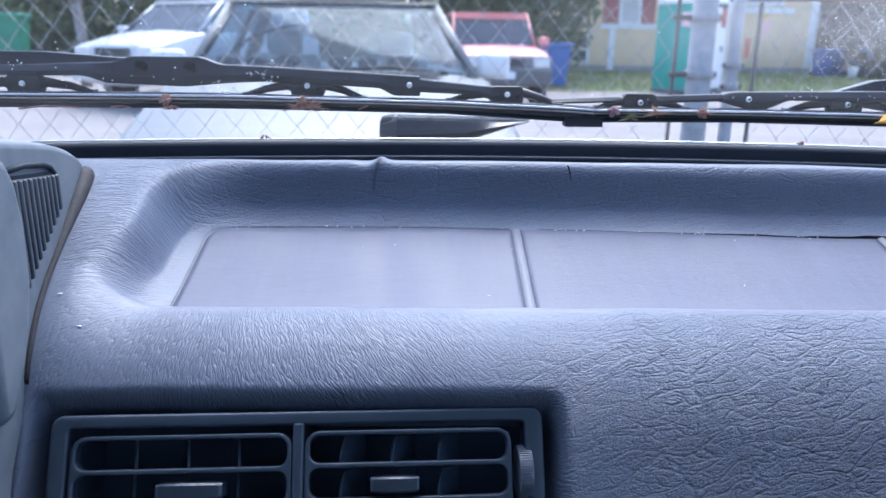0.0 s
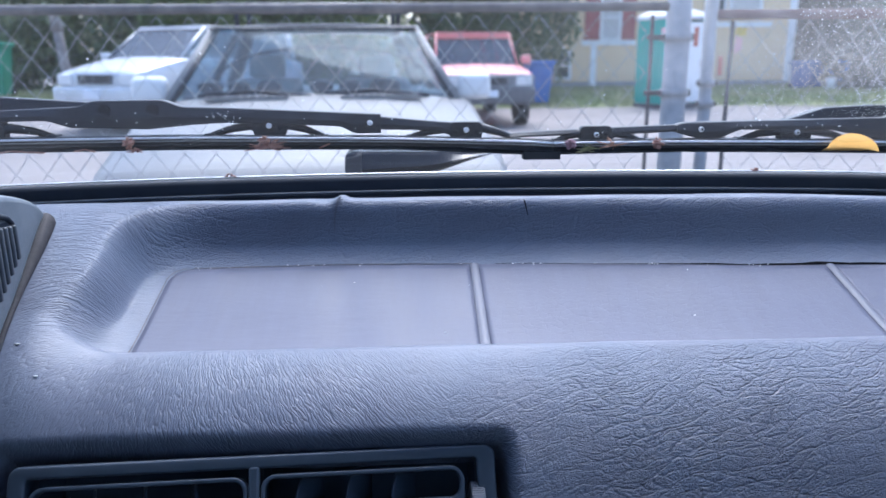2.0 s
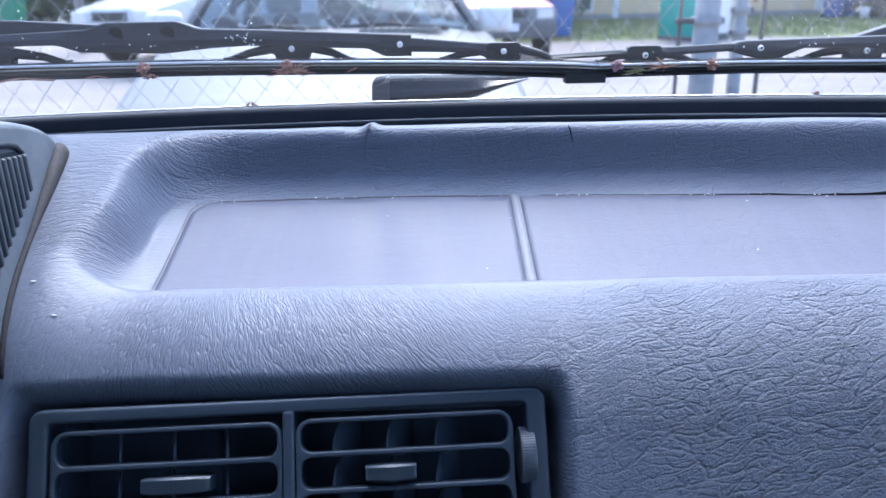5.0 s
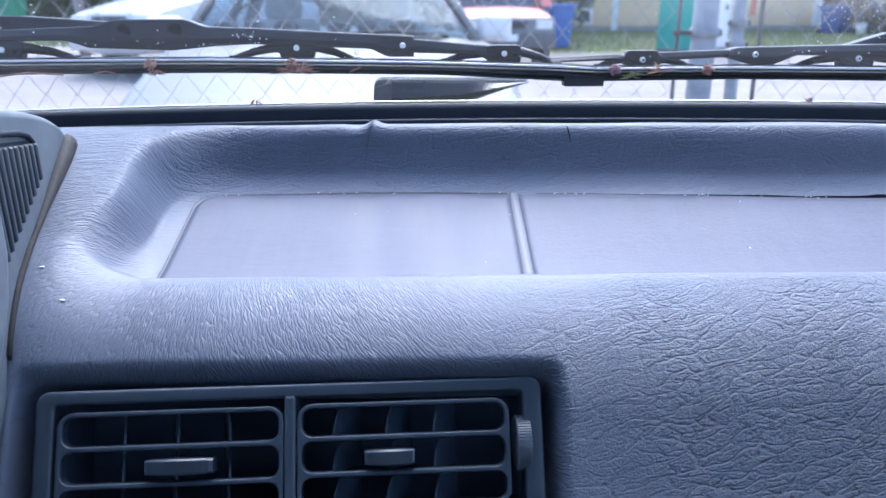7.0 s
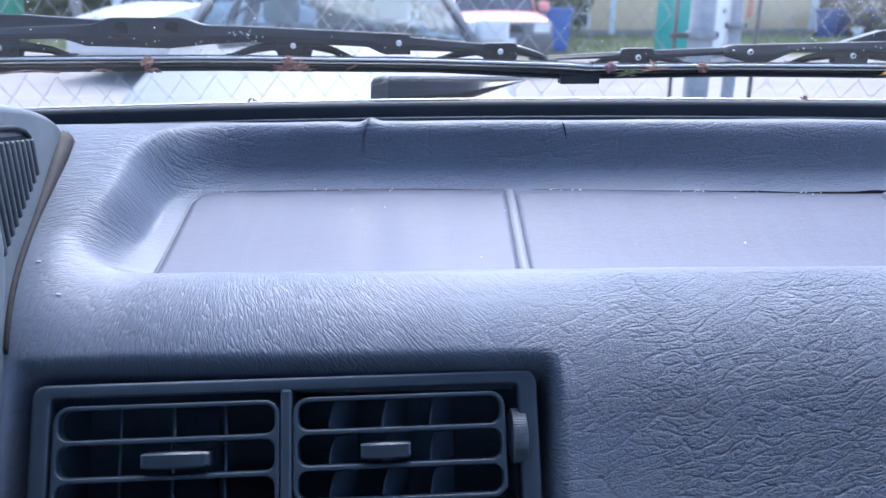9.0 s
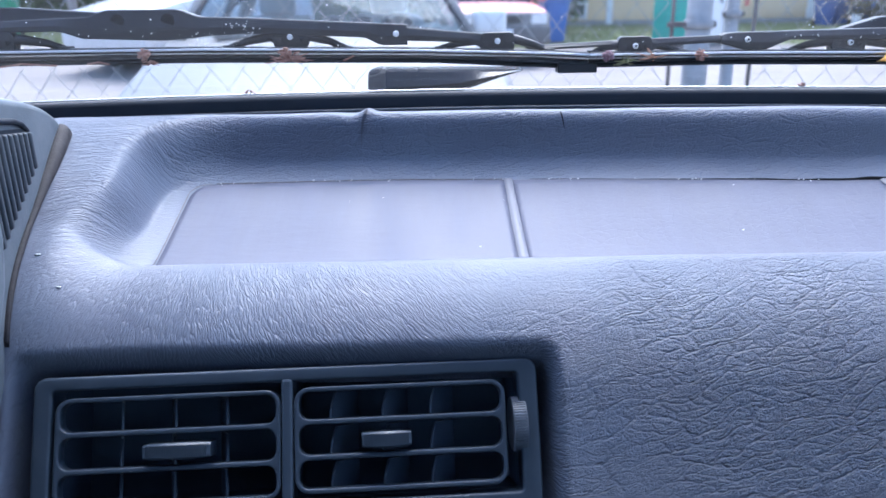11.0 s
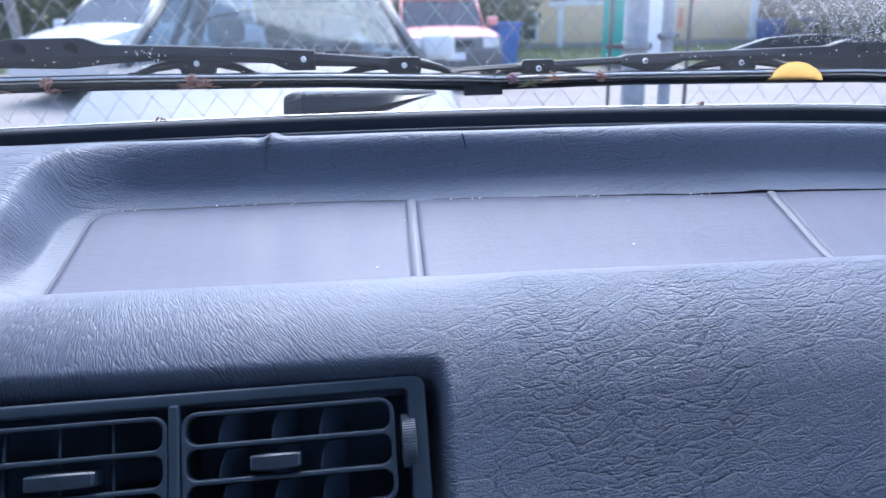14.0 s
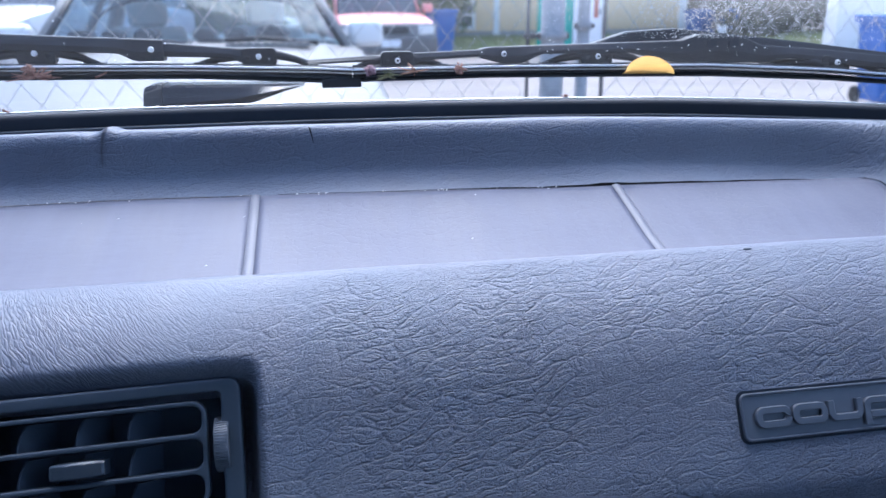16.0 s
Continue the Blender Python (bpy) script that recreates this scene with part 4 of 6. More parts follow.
second = thing("wiper", "black windscreen wiper with riveted brackets, yellow leaf against it", "wiper", "windscreen wipers")
line = course([(0.095, 1.0897), (0.2, 1.0902), (0.352, 1.089), (0.431, 1.085), (0.495, 1.079), (0.6, 1.066)])
low = course([(0.095, 1.0812), (0.2, 1.0825), (0.353, 1.081), (0.432, 1.0775), (0.496, 1.0725), (0.6, 1.06)])
blade(0.1085, 0.6, line, low, second)
top = course([(0.193, 1.1005), (0.198, 1.1022), (0.257, 1.1033), (0.331, 1.1048), (0.343, 1.1088), (0.372, 1.1075), (0.386, 1.1012), (0.43, 1.098), (0.496, 1.091), (0.58, 1.079)])
und = course([(0.193, 1.0955), (0.207, 1.0918), (0.222, 1.0918), (0.235, 1.0975), (0.296, 1.0972), (0.324, 1.091), (0.388, 1.0895), (0.405, 1.0925), (0.439, 1.0885), (0.58, 1.071)])
yoke = part("main_yoke", bar(0.193, 0.58, top, und, 0.001, 0.011, 110), M_BLACK, second)
for x in (0.351, 0.366):
    part("socket", disc(bmesh.new(), Matrix.Translation((x, foot_y(x) - 0.0036, 1.1025)) @ Matrix.Rotation(radians(90), 4, "X"), 0.0036, 0.001, 20), M_SEAL, yoke)
part("link", bar(0.078, 0.197, course([(0.078, 1.0957), (0.134, 1.0985), (0.197, 1.1008)]), course([(0.078, 1.093), (0.122, 1.0945), (0.130, 1.0905), (0.147, 1.0905), (0.156, 1.0945), (0.197, 1.0965)]), 0.0015, 0.008, 50), M_BLACK, second)
claw(0.138, 1.0948, (0.112, 0.168), (1.0905, 1.0905), second)
claw(0.273, 1.0952, (0.238, 0.308), (1.0905, 1.0905), second)
claw(0.438, 1.0885, (0.392, 0.47), (1.0875, 1.0825), second)
for x, z in ((0.138, 1.0948), (0.209, 1.098), (0.273, 1.0955), (0.438, 1.0895)):
    rivet(x, z, second, True)
paint_chips(((0.24, 1.1, 0.02, 7), (0.33, 1.1005, 0.03, 14), (0.37, 1.097, 0.004, 5), (0.46, 1.09, 0.03, 8)), second, 32)
part("arm", bar(0.27, 0.56, course([(0.27, 1.101), (0.30, 1.1105), (0.335, 1.1125), (0.42, 1.103), (0.56, 1.085)]), course([(0.27, 1.099), (0.3, 1.1), (0.42, 1.093), (0.56, 1.07)]), 0.018, 0.01, 50), M_BLACK, second)
part("arm_foot", bar(-0.040, 0.075, course([(-0.040, 1.0745), (-0.035, 1.076), (0.075, 1.0745)]), course([(-0.040, 1.052), (0.025, 1.058), (0.06, 1.0695), (0.075, 1.0738)]), 0.083, 0.03, 40, 0.002), M_GLOSS, second, "glossy black wiper arm foot")
part("arm_collar", bar(-0.041, -0.028, course([(-0.041, 1.0735), (-0.028, 1.0765)]), course([(-0.041, 1.05), (-0.028, 1.05)]), 0.083, 0.034, 12, 0.003), M_RUBBER, second)

# ---- fallen leaf, seeds and twigs caught behind the wipers ----
M_YELLOW = varied("yellow_leaf", (0.80, 0.46, 0.13), (0.86, 0.54, 0.20), 0.5, 80, 900, 0.2)
through_leaf = add(M_YELLOW, "BsdfTranslucent", Color=(0.78, 0.46, 0.14, 1))
leaf_mix = add(M_YELLOW, "MixShader", Fac=0.8)
link(M_YELLOW, M_YELLOW.node_tree.nodes["Principled BSDF"].outputs[0], leaf_mix.inputs[1])
link(M_YELLOW, through_leaf.outputs[0], leaf_mix.inputs[2])
link(M_YELLOW, leaf_mix.outputs[0], M_YELLOW.node_tree.nodes["Material Output"].inputs[0])
M_SEED = varied("dry_seed", (0.3, 0.13, 0.1), (0.55, 0.33, 0.25), 0.8, 200, 1500, 0.4)
M_GREEN = varied("green_bit", (0.22, 0.22, 0.1), (0.34, 0.31, 0.17), 0.8, 200, 900, 0.2)


def leaf_blade():
    bm = bmesh.new()
    rows = []
    for i, t in enumerate(steps(0, 1, 21)):
        h = 0.0122 * math.sin(math.pi * min(1, 0.04 + 0.96 * t) ** 0.85) ** 0.55
        x = 0.2885 + 0.0325 * t
        rows.append([bm.verts.new((x, foot_y(x) - 0.0085 - 0.0085 * k / 6 - 0.0018 * math.sin(math.pi * k / 6), 1.0838 + h * k / 6)) for k in range(7)])
    for a, c in zip(rows, rows[1:]):
        for k in range(6):
            bm.faces.new((a[k], c[k], c[k + 1], a[k + 1]))
    return bm


leaf = thing("fallen_leaf", "curled yellow leaf resting against the wiper blade", "leaf")
part("leaf_blade", leaf_blade(), M_YELLOW, leaf, "", True)
part("stalk", tube(bmesh.new(), [(0.319, foot_y(0.319) - 0.009, 1.0855), (0.3245, foot_y(0.3245) - 0.009, 1.0862)], 0.0004, 6), M_YELLOW, leaf)


def seed_cluster(x, z, spread, n, seed, spiky):
    """A dry seed head: many short bent stalks round a knot, flat and spiky or in a ball."""
    rnd = random.Random(seed)
    bm = bmesh.new()
    c = Vector((x, foot_y(x) - 0.010, z + (0.0 if spiky else 0.0012)))
    for _ in range(n):
        a = rnd.uniform(0, 2 * math.pi)
        l = spread * rnd.uniform(0.4, 1.0)
        if spiky:
            d = Vector((math.cos(a) * l, rnd.uniform(-0.003, 0.002), abs(math.sin(a)) * l * 0.6 - 0.0018))
        else:
            d = Vector((math.cos(a) * l, rnd.uniform(-0.6, 0.3) * l, math.sin(a) * l * 0.85))
        mid = d * 0.5 + Vector((rnd.uniform(-0.0006, 0.0006), 0, rnd.uniform(-0.0006, 0.001)))
        tube(bm, [c, c + mid, c + d], [0.0005, 0.0005, 0.00025 if spiky else 0.0007], 5)
    for _ in range(7 if spiky else 26):
        p = c + Vector((rnd.gauss(0, 0.0016), rnd.gauss(0, 0.001), rnd.gauss(0.0004, 0.0012)))
        bmesh.ops.create_icosphere(bm, subdivisions=1, radius=rnd.uniform(0.0005, 0.0011), matrix=Matrix.Translation(p))
    return bm


M_PURPLE = varied("purplish_seed", (0.34, 0.17, 0.2), (0.55, 0.38, 0.4), 0.8, 500, 1500, 0.4)
M_TWIG = varied("orange_brown_twig", (0.5, 0.24, 0.14), (0.62, 0.38, 0.27), 0.8, 300, 1500, 0.4)
for x, z, spread, n, seed, spiky, mat, lab in ((-0.172, 1.0935, 0.0050, 30, 1, False, M_SEED, "small dry brown seed head on the wiper"), (-0.168, 1.0895, 0.007, 10, 14, True, M_SEED, "thin dry brown stalks lying on the wiper"),
                                               (-0.086, 1.0930, 0.0045, 26, 2, False, M_SEED, "dry reddish brown seed head on the wiper"), (-0.083, 1.0895, 0.017, 26, 9, True, M_SEED, "spiky dry brown stalks lying on the wiper"),
                                               (0.119, 1.0880, 0.0045, 40, 3, False, M_PURPLE, "purplish dry seed ball on the wiper"), (0.148, 1.0880, 0.014, 9, 4, True, M_TWIG, "orange-brown star-shaped twig cluster on the wiper"),
                                               (0.178, 1.0878, 0.0042, 40, 5, False, M_SEED, "round dark brown seed ball on the wiper")):
    single("seed_head", seed_cluster(x, z, spread, n, seed, spiky), mat, lab, "seed", "dry seeds on the wipers", smooth=True)
for pts, lab in ((((-0.262, 1.0885), (-0.245, 1.0905), (-0.225, 1.089)), "thin dry twig"), (((-0.207, 1.0895), (-0.2, 1.0905), (-0.194, 1.089)), "short dry twig"), (((-0.05, 1.0885), (-0.043, 1.0915)), "short dry twig")):
    single("twig", tube(bmesh.new(), [(x, foot_y(x) - 0.007, z) for x, z in pts], 0.0006, 5), M_SEED, lab + " lying on the wiper blade", "twig", smooth=True)
single("leaf_litter", seed_cluster(0.131, 1.0852, 0.010, 16, 8, True), M_GREEN, "greenish leaf scraps lying on the wiper blade", "debris", smooth=True)
for x, seed in ((-0.117, 11), (0.262, 12)):
    p = glass_point(x, -0.033, 0.002)
    bm = bmesh.new()
    rnd = random.Random(seed)
    for _ in range(7):
        q = p + Vector((rnd.uniform(-0.005, 0.005) * (1 if x < 0 else 0.3), -0.004, 0.001))
        tube(bm, [q, q + Vector((rnd.uniform(-0.003, 0.003), 0, rnd.uniform(0.0006, 0.0025)))], 0.0006, 5)
    single("debris", bm, M_SEED, "dark scraps caught on the windscreen seal", "debris")

# ---- the cabin round the camera, and the bonnet ----
def slab(name, x0, x1, y0, y1, z0, z1, mat, label, bevel=0.01):
    return single(name, boxed(x0, x1, y0, y1, z0, z1, bevel=bevel), mat, label, "car body", kind="structure")


M_TYRE = varied("tyre", (0.02, 0.02, 0.02), (0.035, 0.035, 0.035), 0.8, 20, 200, 0.3)
M_CABIN = varied("cabin_trim", (0.07, 0.072, 0.08), (0.09, 0.09, 0.1), 0.8, 20, 400, 0.3)
M_PAINT = varied("silver_paint", (0.5, 0.51, 0.53), (0.55, 0.55, 0.56), 0.3, 3, 900, 0.02, 0.3)
XL, XR = CENTRE - 0.72, CENTRE + 0.70
# unseen shell; roof edge and wall tops are set to limit the light
slab("ceiling", XL + 0.06, XR - 0.10, -1.6, 0.12, 1.33, 1.39, M_HEAD, "dark grey headliner under the car roof")
slab("wall_left", XL - 0.05, XL, -1.6, 0.40, 0.25, 1.16, M_CABIN, "dark door below the side window, unseen, raised to cut light")
slab("wall_right", XR, XR + 0.05, -1.6, 0.42, 0.25, 1.08, M_CABIN, "dark door below the side window, unseen, raised to cut light")
slab("wall_rear", XL, XR, -1.65, -1.6, 0.25, 1.05, M_CABIN, "dark trim behind the seats")
slab("floor", XL, XR, -1.6, 0.5, 0.2, 0.25, M_CABIN, "dark carpeted cabin floor")
slab("bulkhead", XL, XR, 0.505, 0.53, 0.25, 0.985, M_CABIN, "dark bulkhead behind the dashboard")
for s, x in ((-1, XL), (1, XR)):
    bm = tube(bmesh.new(), [(x, 0.40, 0.95), (x - s * 0.10, 0.10, 1.37)], 0.035, 8)
    single("pillar_left" if s < 0 else "pillar_right", bm, M_CABIN, "windscreen pillar of the car", "car body", kind="structure", smooth=True)
    bm = tube(bmesh.new(), [(x, -1.6, 0.95), (x - s * 0.10, -1.35, 1.37)], 0.06, 8)
    single("rear_pillar_left" if s < 0 else "rear_pillar_right", bm, M_CABIN, "rear pillar of the car", "car body", kind="structure", smooth=True)
# unseen seats, added to keep light from behind off the dash
for x in (CENTRE - 0.36, CENTRE + 0.36):
    unseen_seat = thing("unseen_seat", "dark cloth front seat, unseen, blocking light from behind", "car seat", "front seats", at=pose(x, -0.5, 0.25))
    part("seat_cushion", boxed(-0.25, 0.25, -0.1, 0.42, 0.0, 0.22, bevel=0.05, segs=3), M_CABIN, unseen_seat, "", True)
    part("seat_backrest", boxed(-0.25, 0.25, -0.07, 0.07, 0.0, 0.66, bevel=0.05, segs=3, m=Matrix.Translation((0, -0.1, 0.15)) @ Matrix.Rotation(radians(14), 4, "X")), M_CABIN, unseen_seat, "", True)
    part("headrest", boxed(-0.13, 0.13, -0.05, 0.05, 0.0, 0.16, bevel=0.04, segs=3, m=Matrix.Translation((0, -0.28, 0.82)) @ Matrix.Rotation(radians(10), 4, "X")), M_CABIN, unseen_seat, "", True)
bm = bmesh.new()
rows = []
for y in steps(0.60, 1.75, 14):
    t = (y - 0.6) / 1.15
    rows.append([bm.verts.new((CENTRE + sx * (0.70 - 0.05 * t), y + 0.06 * sx * sx * (-1), 0.975 - 0.10 * t - 0.05 * t ** 3 - 0.03 * sx * sx)) for sx in steps(-1, 1, 17)])
for a, c in zip(rows, rows[1:]):
    for j in range(16):
        bm.faces.new((a[j], a[j + 1], c[j + 1], c[j]))
bmesh.ops.solidify(bm, geom=bm.faces[:], thickness=0.02)
single("bonnet", bm, M_PAINT, "silver car bonnet sloping away below the windscreen", "bonnet", kind="structure", smooth=True)
slab("nose", CENTRE - 0.66, CENTRE + 0.66, 1.70, 1.80, 0.3, 0.80, M_PAINT, "silver front end of the car", 0.03)
slab("wing_left", CENTRE - 0.74, CENTRE - 0.68, 0.53, 1.72, 0.3, 0.86, M_PAINT, "silver front wing of the car", 0.02)
slab("wing_right", CENTRE + 0.68, CENTRE + 0.74, 0.53, 1.72, 0.3, 0.86, M_PAINT, "silver front wing of the car", 0.02)

def skin(name, rows, label):
    """A curved sheet of bodywork from rows of points."""
    bm = bmesh.new()
    grid = [[bm.verts.new(p) for p in row] for row in rows]
    for a, c in zip(grid, grid[1:]):
        for j in range(len(a) - 1):
            bm.faces.new((a[j], a[j + 1], c[j + 1], c[j]))
    bmesh.ops.solidify(bm, geom=bm.faces[:], thickness=0.012)
    single(name, bm, M_PAINT, label, "car body", kind="structure", smooth=True)


skin("roof", [[(CENTRE + u * (0.63 - 0.03 * abs(2 * t - 1)), -1.62 + 1.74 * t, 1.395 + 0.03 * (1 - u ** 4) - 0.035 * (2 * t - 1) ** 2) for u in steps(-1, 1, 15)] for t in steps(0, 1, 15)], "silver painted car roof")
skin("boot", [[(CENTRE + u * (0.74 - 0.06 * t * t), -1.66 - 0.75 * t, 1.0 - 0.05 * t - 0.02 * u ** 4 - (0.5 if k == 8 else 0.0)) for u in steps(-1, 1, 11)] for k, t in enumerate(steps(0, 1, 8) + [1.03])], "silver painted boot lid and tail")
for s_, side in ((-1, "left"), (1, "right")):
    x0 = XL - 0.055 if s_ < 0 else XR + 0.055
    skin("flank_" + side, [[(x0 + s_ * 0.03 * math.sin(math.pi * v) - s_ * 0.05 * max(0.0, -y - 1.9), y, 0.24 + v * (0.76 - 0.03 * (y + 0.6) ** 2 if y < 0.4 else 0.6)) for v in steps(0, 1, 9)] for y in steps(-2.4, 1.72, 24)], "silver painted flank of the car")
    for y in (-1.75, 1.15):
        wheel_ob = thing("wheel", "dark tyred road wheel of the car", "wheel", "wheels of the car", at=Matrix.Translation((x0 - s_ * 0.06, y, 0.295)) @ Matrix.Rotation(radians(90), 4, "Y"))
        part("tyre", disc(bmesh.new(), Matrix.Identity(4), 0.295, 0.18, 40), M_TYRE, wheel_ob, "", True)
        part("rim", disc(bmesh.new(), Matrix.Translation((0, 0, s_ * 0.085)), 0.18, 0.03, 28), M_STEEL, wheel_ob)

# ---- ground ----
def ground_z(x, y):
    right = 0.28 * ease(14, 24, y)
    left = 0.55 * ease(8.5, 17, y)
    k = ease(-4.5, -1.0, x)
    return left * (1 - k) + right * k


M_GROUND = varied("pale_gravel", (0.250, 0.226, 0.216), (0.302, 0.276, 0.264), 0.9, 0.6, 30, 0.6, 0, 0.2, 0.02)
M_GRASS = varied("rough_grass", (0.21, 0.25, 0.12), (0.3, 0.3, 0.18), 0.9, 0.8, 30, 0.7, 0, 0.2, 0.05)
bm = bmesh.new()
xs = [-900, -300, -100, -50, -30] + steps(-20, 24, 45) + [35, 60, 120, 300, 900]
ys = [-900, -300, -80, -20, -5] + steps(0, 34, 35) + [40, 60, 100, 250, 600, 1200]
grid = [[bm.verts.new((x, y, ground_z(x, y))) for y in ys] for x in xs]
for a, c in zip(grid, grid[1:]):
    for j in range(len(ys) - 1):
        bm.faces.new((a[j], c[j], c[j + 1], a[j + 1]))
single("ground", bm, M_GROUND, "pale gravel and worn asphalt ground", "ground", kind="structure", smooth=True)


def patch(name, x0, x1, y0, y1, mat, label, wob):
    bm = bmesh.new()
    g = [[bm.verts.new((x, y + (wob * noise.noise((x * 0.4, y, 0)) if j in (0,) else 0), ground_z(x, y) + 0.012)) for j, y in enumerate(steps(y0, y1, 14))] for x in steps(x0, x1, 60)]
    for a, c in zip(g, g[1:]):
        for j in range(13):
            bm.faces.new((a[j], c[j], c[j + 1], a[j + 1]))
    single(name, bm, mat, label, "grass", kind="structure", smooth=True)


patch("lawn_1", 1.5, 24, 17.6, 30, M_GRASS, "patchy green grass before the house", 0.5)
patch("lawn_2", -20, -3.0, 14.5, 24, M_GRASS, "strip of green grass below the bushes", 0.4)


def blades(name, x0, x1, y0, y1, n, h, seed):
    rnd = random.Random(seed)
    verts, faces = [], []
    for _ in range(n):
        x, y = rnd.uniform(x0, x1), rnd.uniform(y0, y1)
        z, a, k = ground_z(x, y), rnd.uniform(0, 3.14), rnd.uniform(0.5, 1.0) * h
        c, s = math.cos(a) * 0.02, math.sin(a) * 0.02
        i = len(verts)
        verts += [(x - c, y - s, z), (x + c, y + s, z), (x + rnd.uniform(-0.04, 0.04), y + rnd.uniform(-0.04, 0.04), z + k)]
        faces.append((i, i + 1, i + 2))
    me = bpy.data.meshes.new(name)
    me.from_pydata(verts, [], faces)
    me.materials.append(M_GRASS)
    tagged(new(name, me), "short uneven grass blades on the lawn", "grass", kind="stuff")


blades("grass", 2, 16, 17.6, 25.5, 16000, 0.12, 5)
blades("grass", -11, -3.2, 14.5, 18.5, 6000, 0.12, 6)

# ---- chain-link fence and gate ----
FENCE = 2.0
def link_mesh(x0, x1, z0, z1, cell=0.083, y=FENCE, r=0.0012):
    """Woven wire: zigzag wires side by side, each hooked round its neighbour."""
    bm = bmesh.new()
    n = int((x1 - x0) / (cell / 2))
    for i in range(n):
        xa = x0 + i * cell / 2
        pts, k, z = [], 0, z1
        while z > z0 - 1e-6:
            right = (k % 2) == 0
            if i % 2:
                right = not right
            pts.append((xa + (cell / 2 if right else 0), y + (0.002 if (k + i) % 2 else -0.002), z))
            z -= cell * 0.61
            k += 1
        tube(bm, pts, r, 5)
    return bm


fence = thing("chain_link_fence", "galvanised chain-link fence with a steel top rail", "fence")
part("wire_mesh", link_mesh(-2.6, 0.64, 0.03, 1.265), M_WIRE, fence, "woven grey wire mesh", True)["kind"] = "stuff"
part("top_rail", tube(bmesh.new(), [(-2.7, FENCE, 1.284), (0.70, FENCE, 1.284)], 0.0128, 16), M_RAIL, fence, "", True)
part("tension_bar", tube(bmesh.new(), [(0.651, FENCE, 0.02), (0.651, FENCE, 1.262)], 0.0055, 8), M_BOLT, fence, "", True)
post = part("end_post", tube(bmesh.new(), [(0.721, FENCE, 0.0), (0.721, FENCE, 1.55)], 0.0325, 24), M_ZINC, fence, "", True)
part("post_cap", disc(bmesh.new(), Matrix.Translation((0.721, FENCE, 1.565)), 0.039, 0.04, 24, 0.015), M_ZINC, post, "", True)
for z in (0.35, 0.62, 0.80, 1.06, 1.205):
    band = part("brace_band", disc(bmesh.new(), Matrix.Translation((0.721, FENCE, z)), 0.039, 0.022, 24), M_ZINC, post, "", True)
    part("band_bolt", boxed(0.640, 0.690, FENCE - 0.012, FENCE + 0.012, z - 0.007, z + 0.007, bevel=0.003), M_BOLT, band)
    part("band_bolt", boxed(0.752, 0.766, FENCE - 0.008, FENCE + 0.008, z - 0.008, z + 0.008, bevel=0.003), M_BOLT, band)
gate = thing("chain_link_gate", "galvanised chain-link gate with a rusty top rail", "gate")
part("gate_post", tube(bmesh.new(), [(0.808, FENCE, 0.06), (0.808, FENCE, 1.32)], 0.0172, 18), M_ZINC, gate, "", True)
part("gate_rail", tube(bmesh.new(), [(0.80, FENCE, 1.262), (3.4, FENCE, 1.262)], 0.0135, 14), M_RUST, gate, "rusty red-grey rail", True)
part("gate_rail", tube(bmesh.new(), [(0.80, FENCE, 0.09), (3.4, FENCE, 0.09)], 0.0165, 14), M_ZINC, gate, "", True)
part("gate_mesh", link_mesh(0.87, 3.4, 0.09, 1.245), M_WIRE, gate, "woven grey wire mesh", True)["kind"] = "stuff"
part("tension_bar", tube(bmesh.new(), [(0.868, FENCE, 0.09), (0.868, FENCE, 1.245)], 0.006, 8), M_BOLT, gate, "", True)
for z in (0.45, 1.03, 1.085):
    part("latch_band", disc(bmesh.new(), Matrix.Translation((0.808, FENCE, z)), 0.0235, 0.02, 18), M_ZINC, gate, "", True)
    part("latch_arm", boxed(0.783, 0.838, FENCE - 0.010, FENCE + 0.010, z - 0.006, z + 0.006, bevel=0.003), M_BOLT, gate)
for z, x in ((1.205, 0.764), (1.13, 0.834)):
    part("tag", boxed(x - 0.006, x + 0.006, FENCE - 0.024, FENCE - 0.02, z - 0.025, z + 0.025, bevel=0.001), material("faded_red_tape", (0.45, 0.14, 0.1), 0.7), gate, "faded red tape")
part("flag", prism([(0, 0), (0.018, 0.01), (0.02, 0.04), (0.003, 0.045)], 0.002), material("pale_pink_rag", (0.75, 0.45, 0.42), 0.8), gate, "small faded pink tag").matrix_local = Matrix.Translation((0.87, FENCE - 0.02, 1.16)) @ Matrix.Rotation(radians(90), 4, "X")

# ---- parked cars ----
M_PLASTIC = varied("grey_bumper", (0.09, 0.09, 0.095), (0.13, 0.13, 0.135), 0.6, 5, 200, 0.2)
M_LAMP = varied("lamp_lens", (0.78, 0.76, 0.74), (0.66, 0.66, 0.67), 0.15, 12, 100, 0.1)
M_SEAT = varied("seat_cloth", (0.42, 0.42, 0.40), (0.5, 0.5, 0.47), 0.9, 10, 200, 0.2)


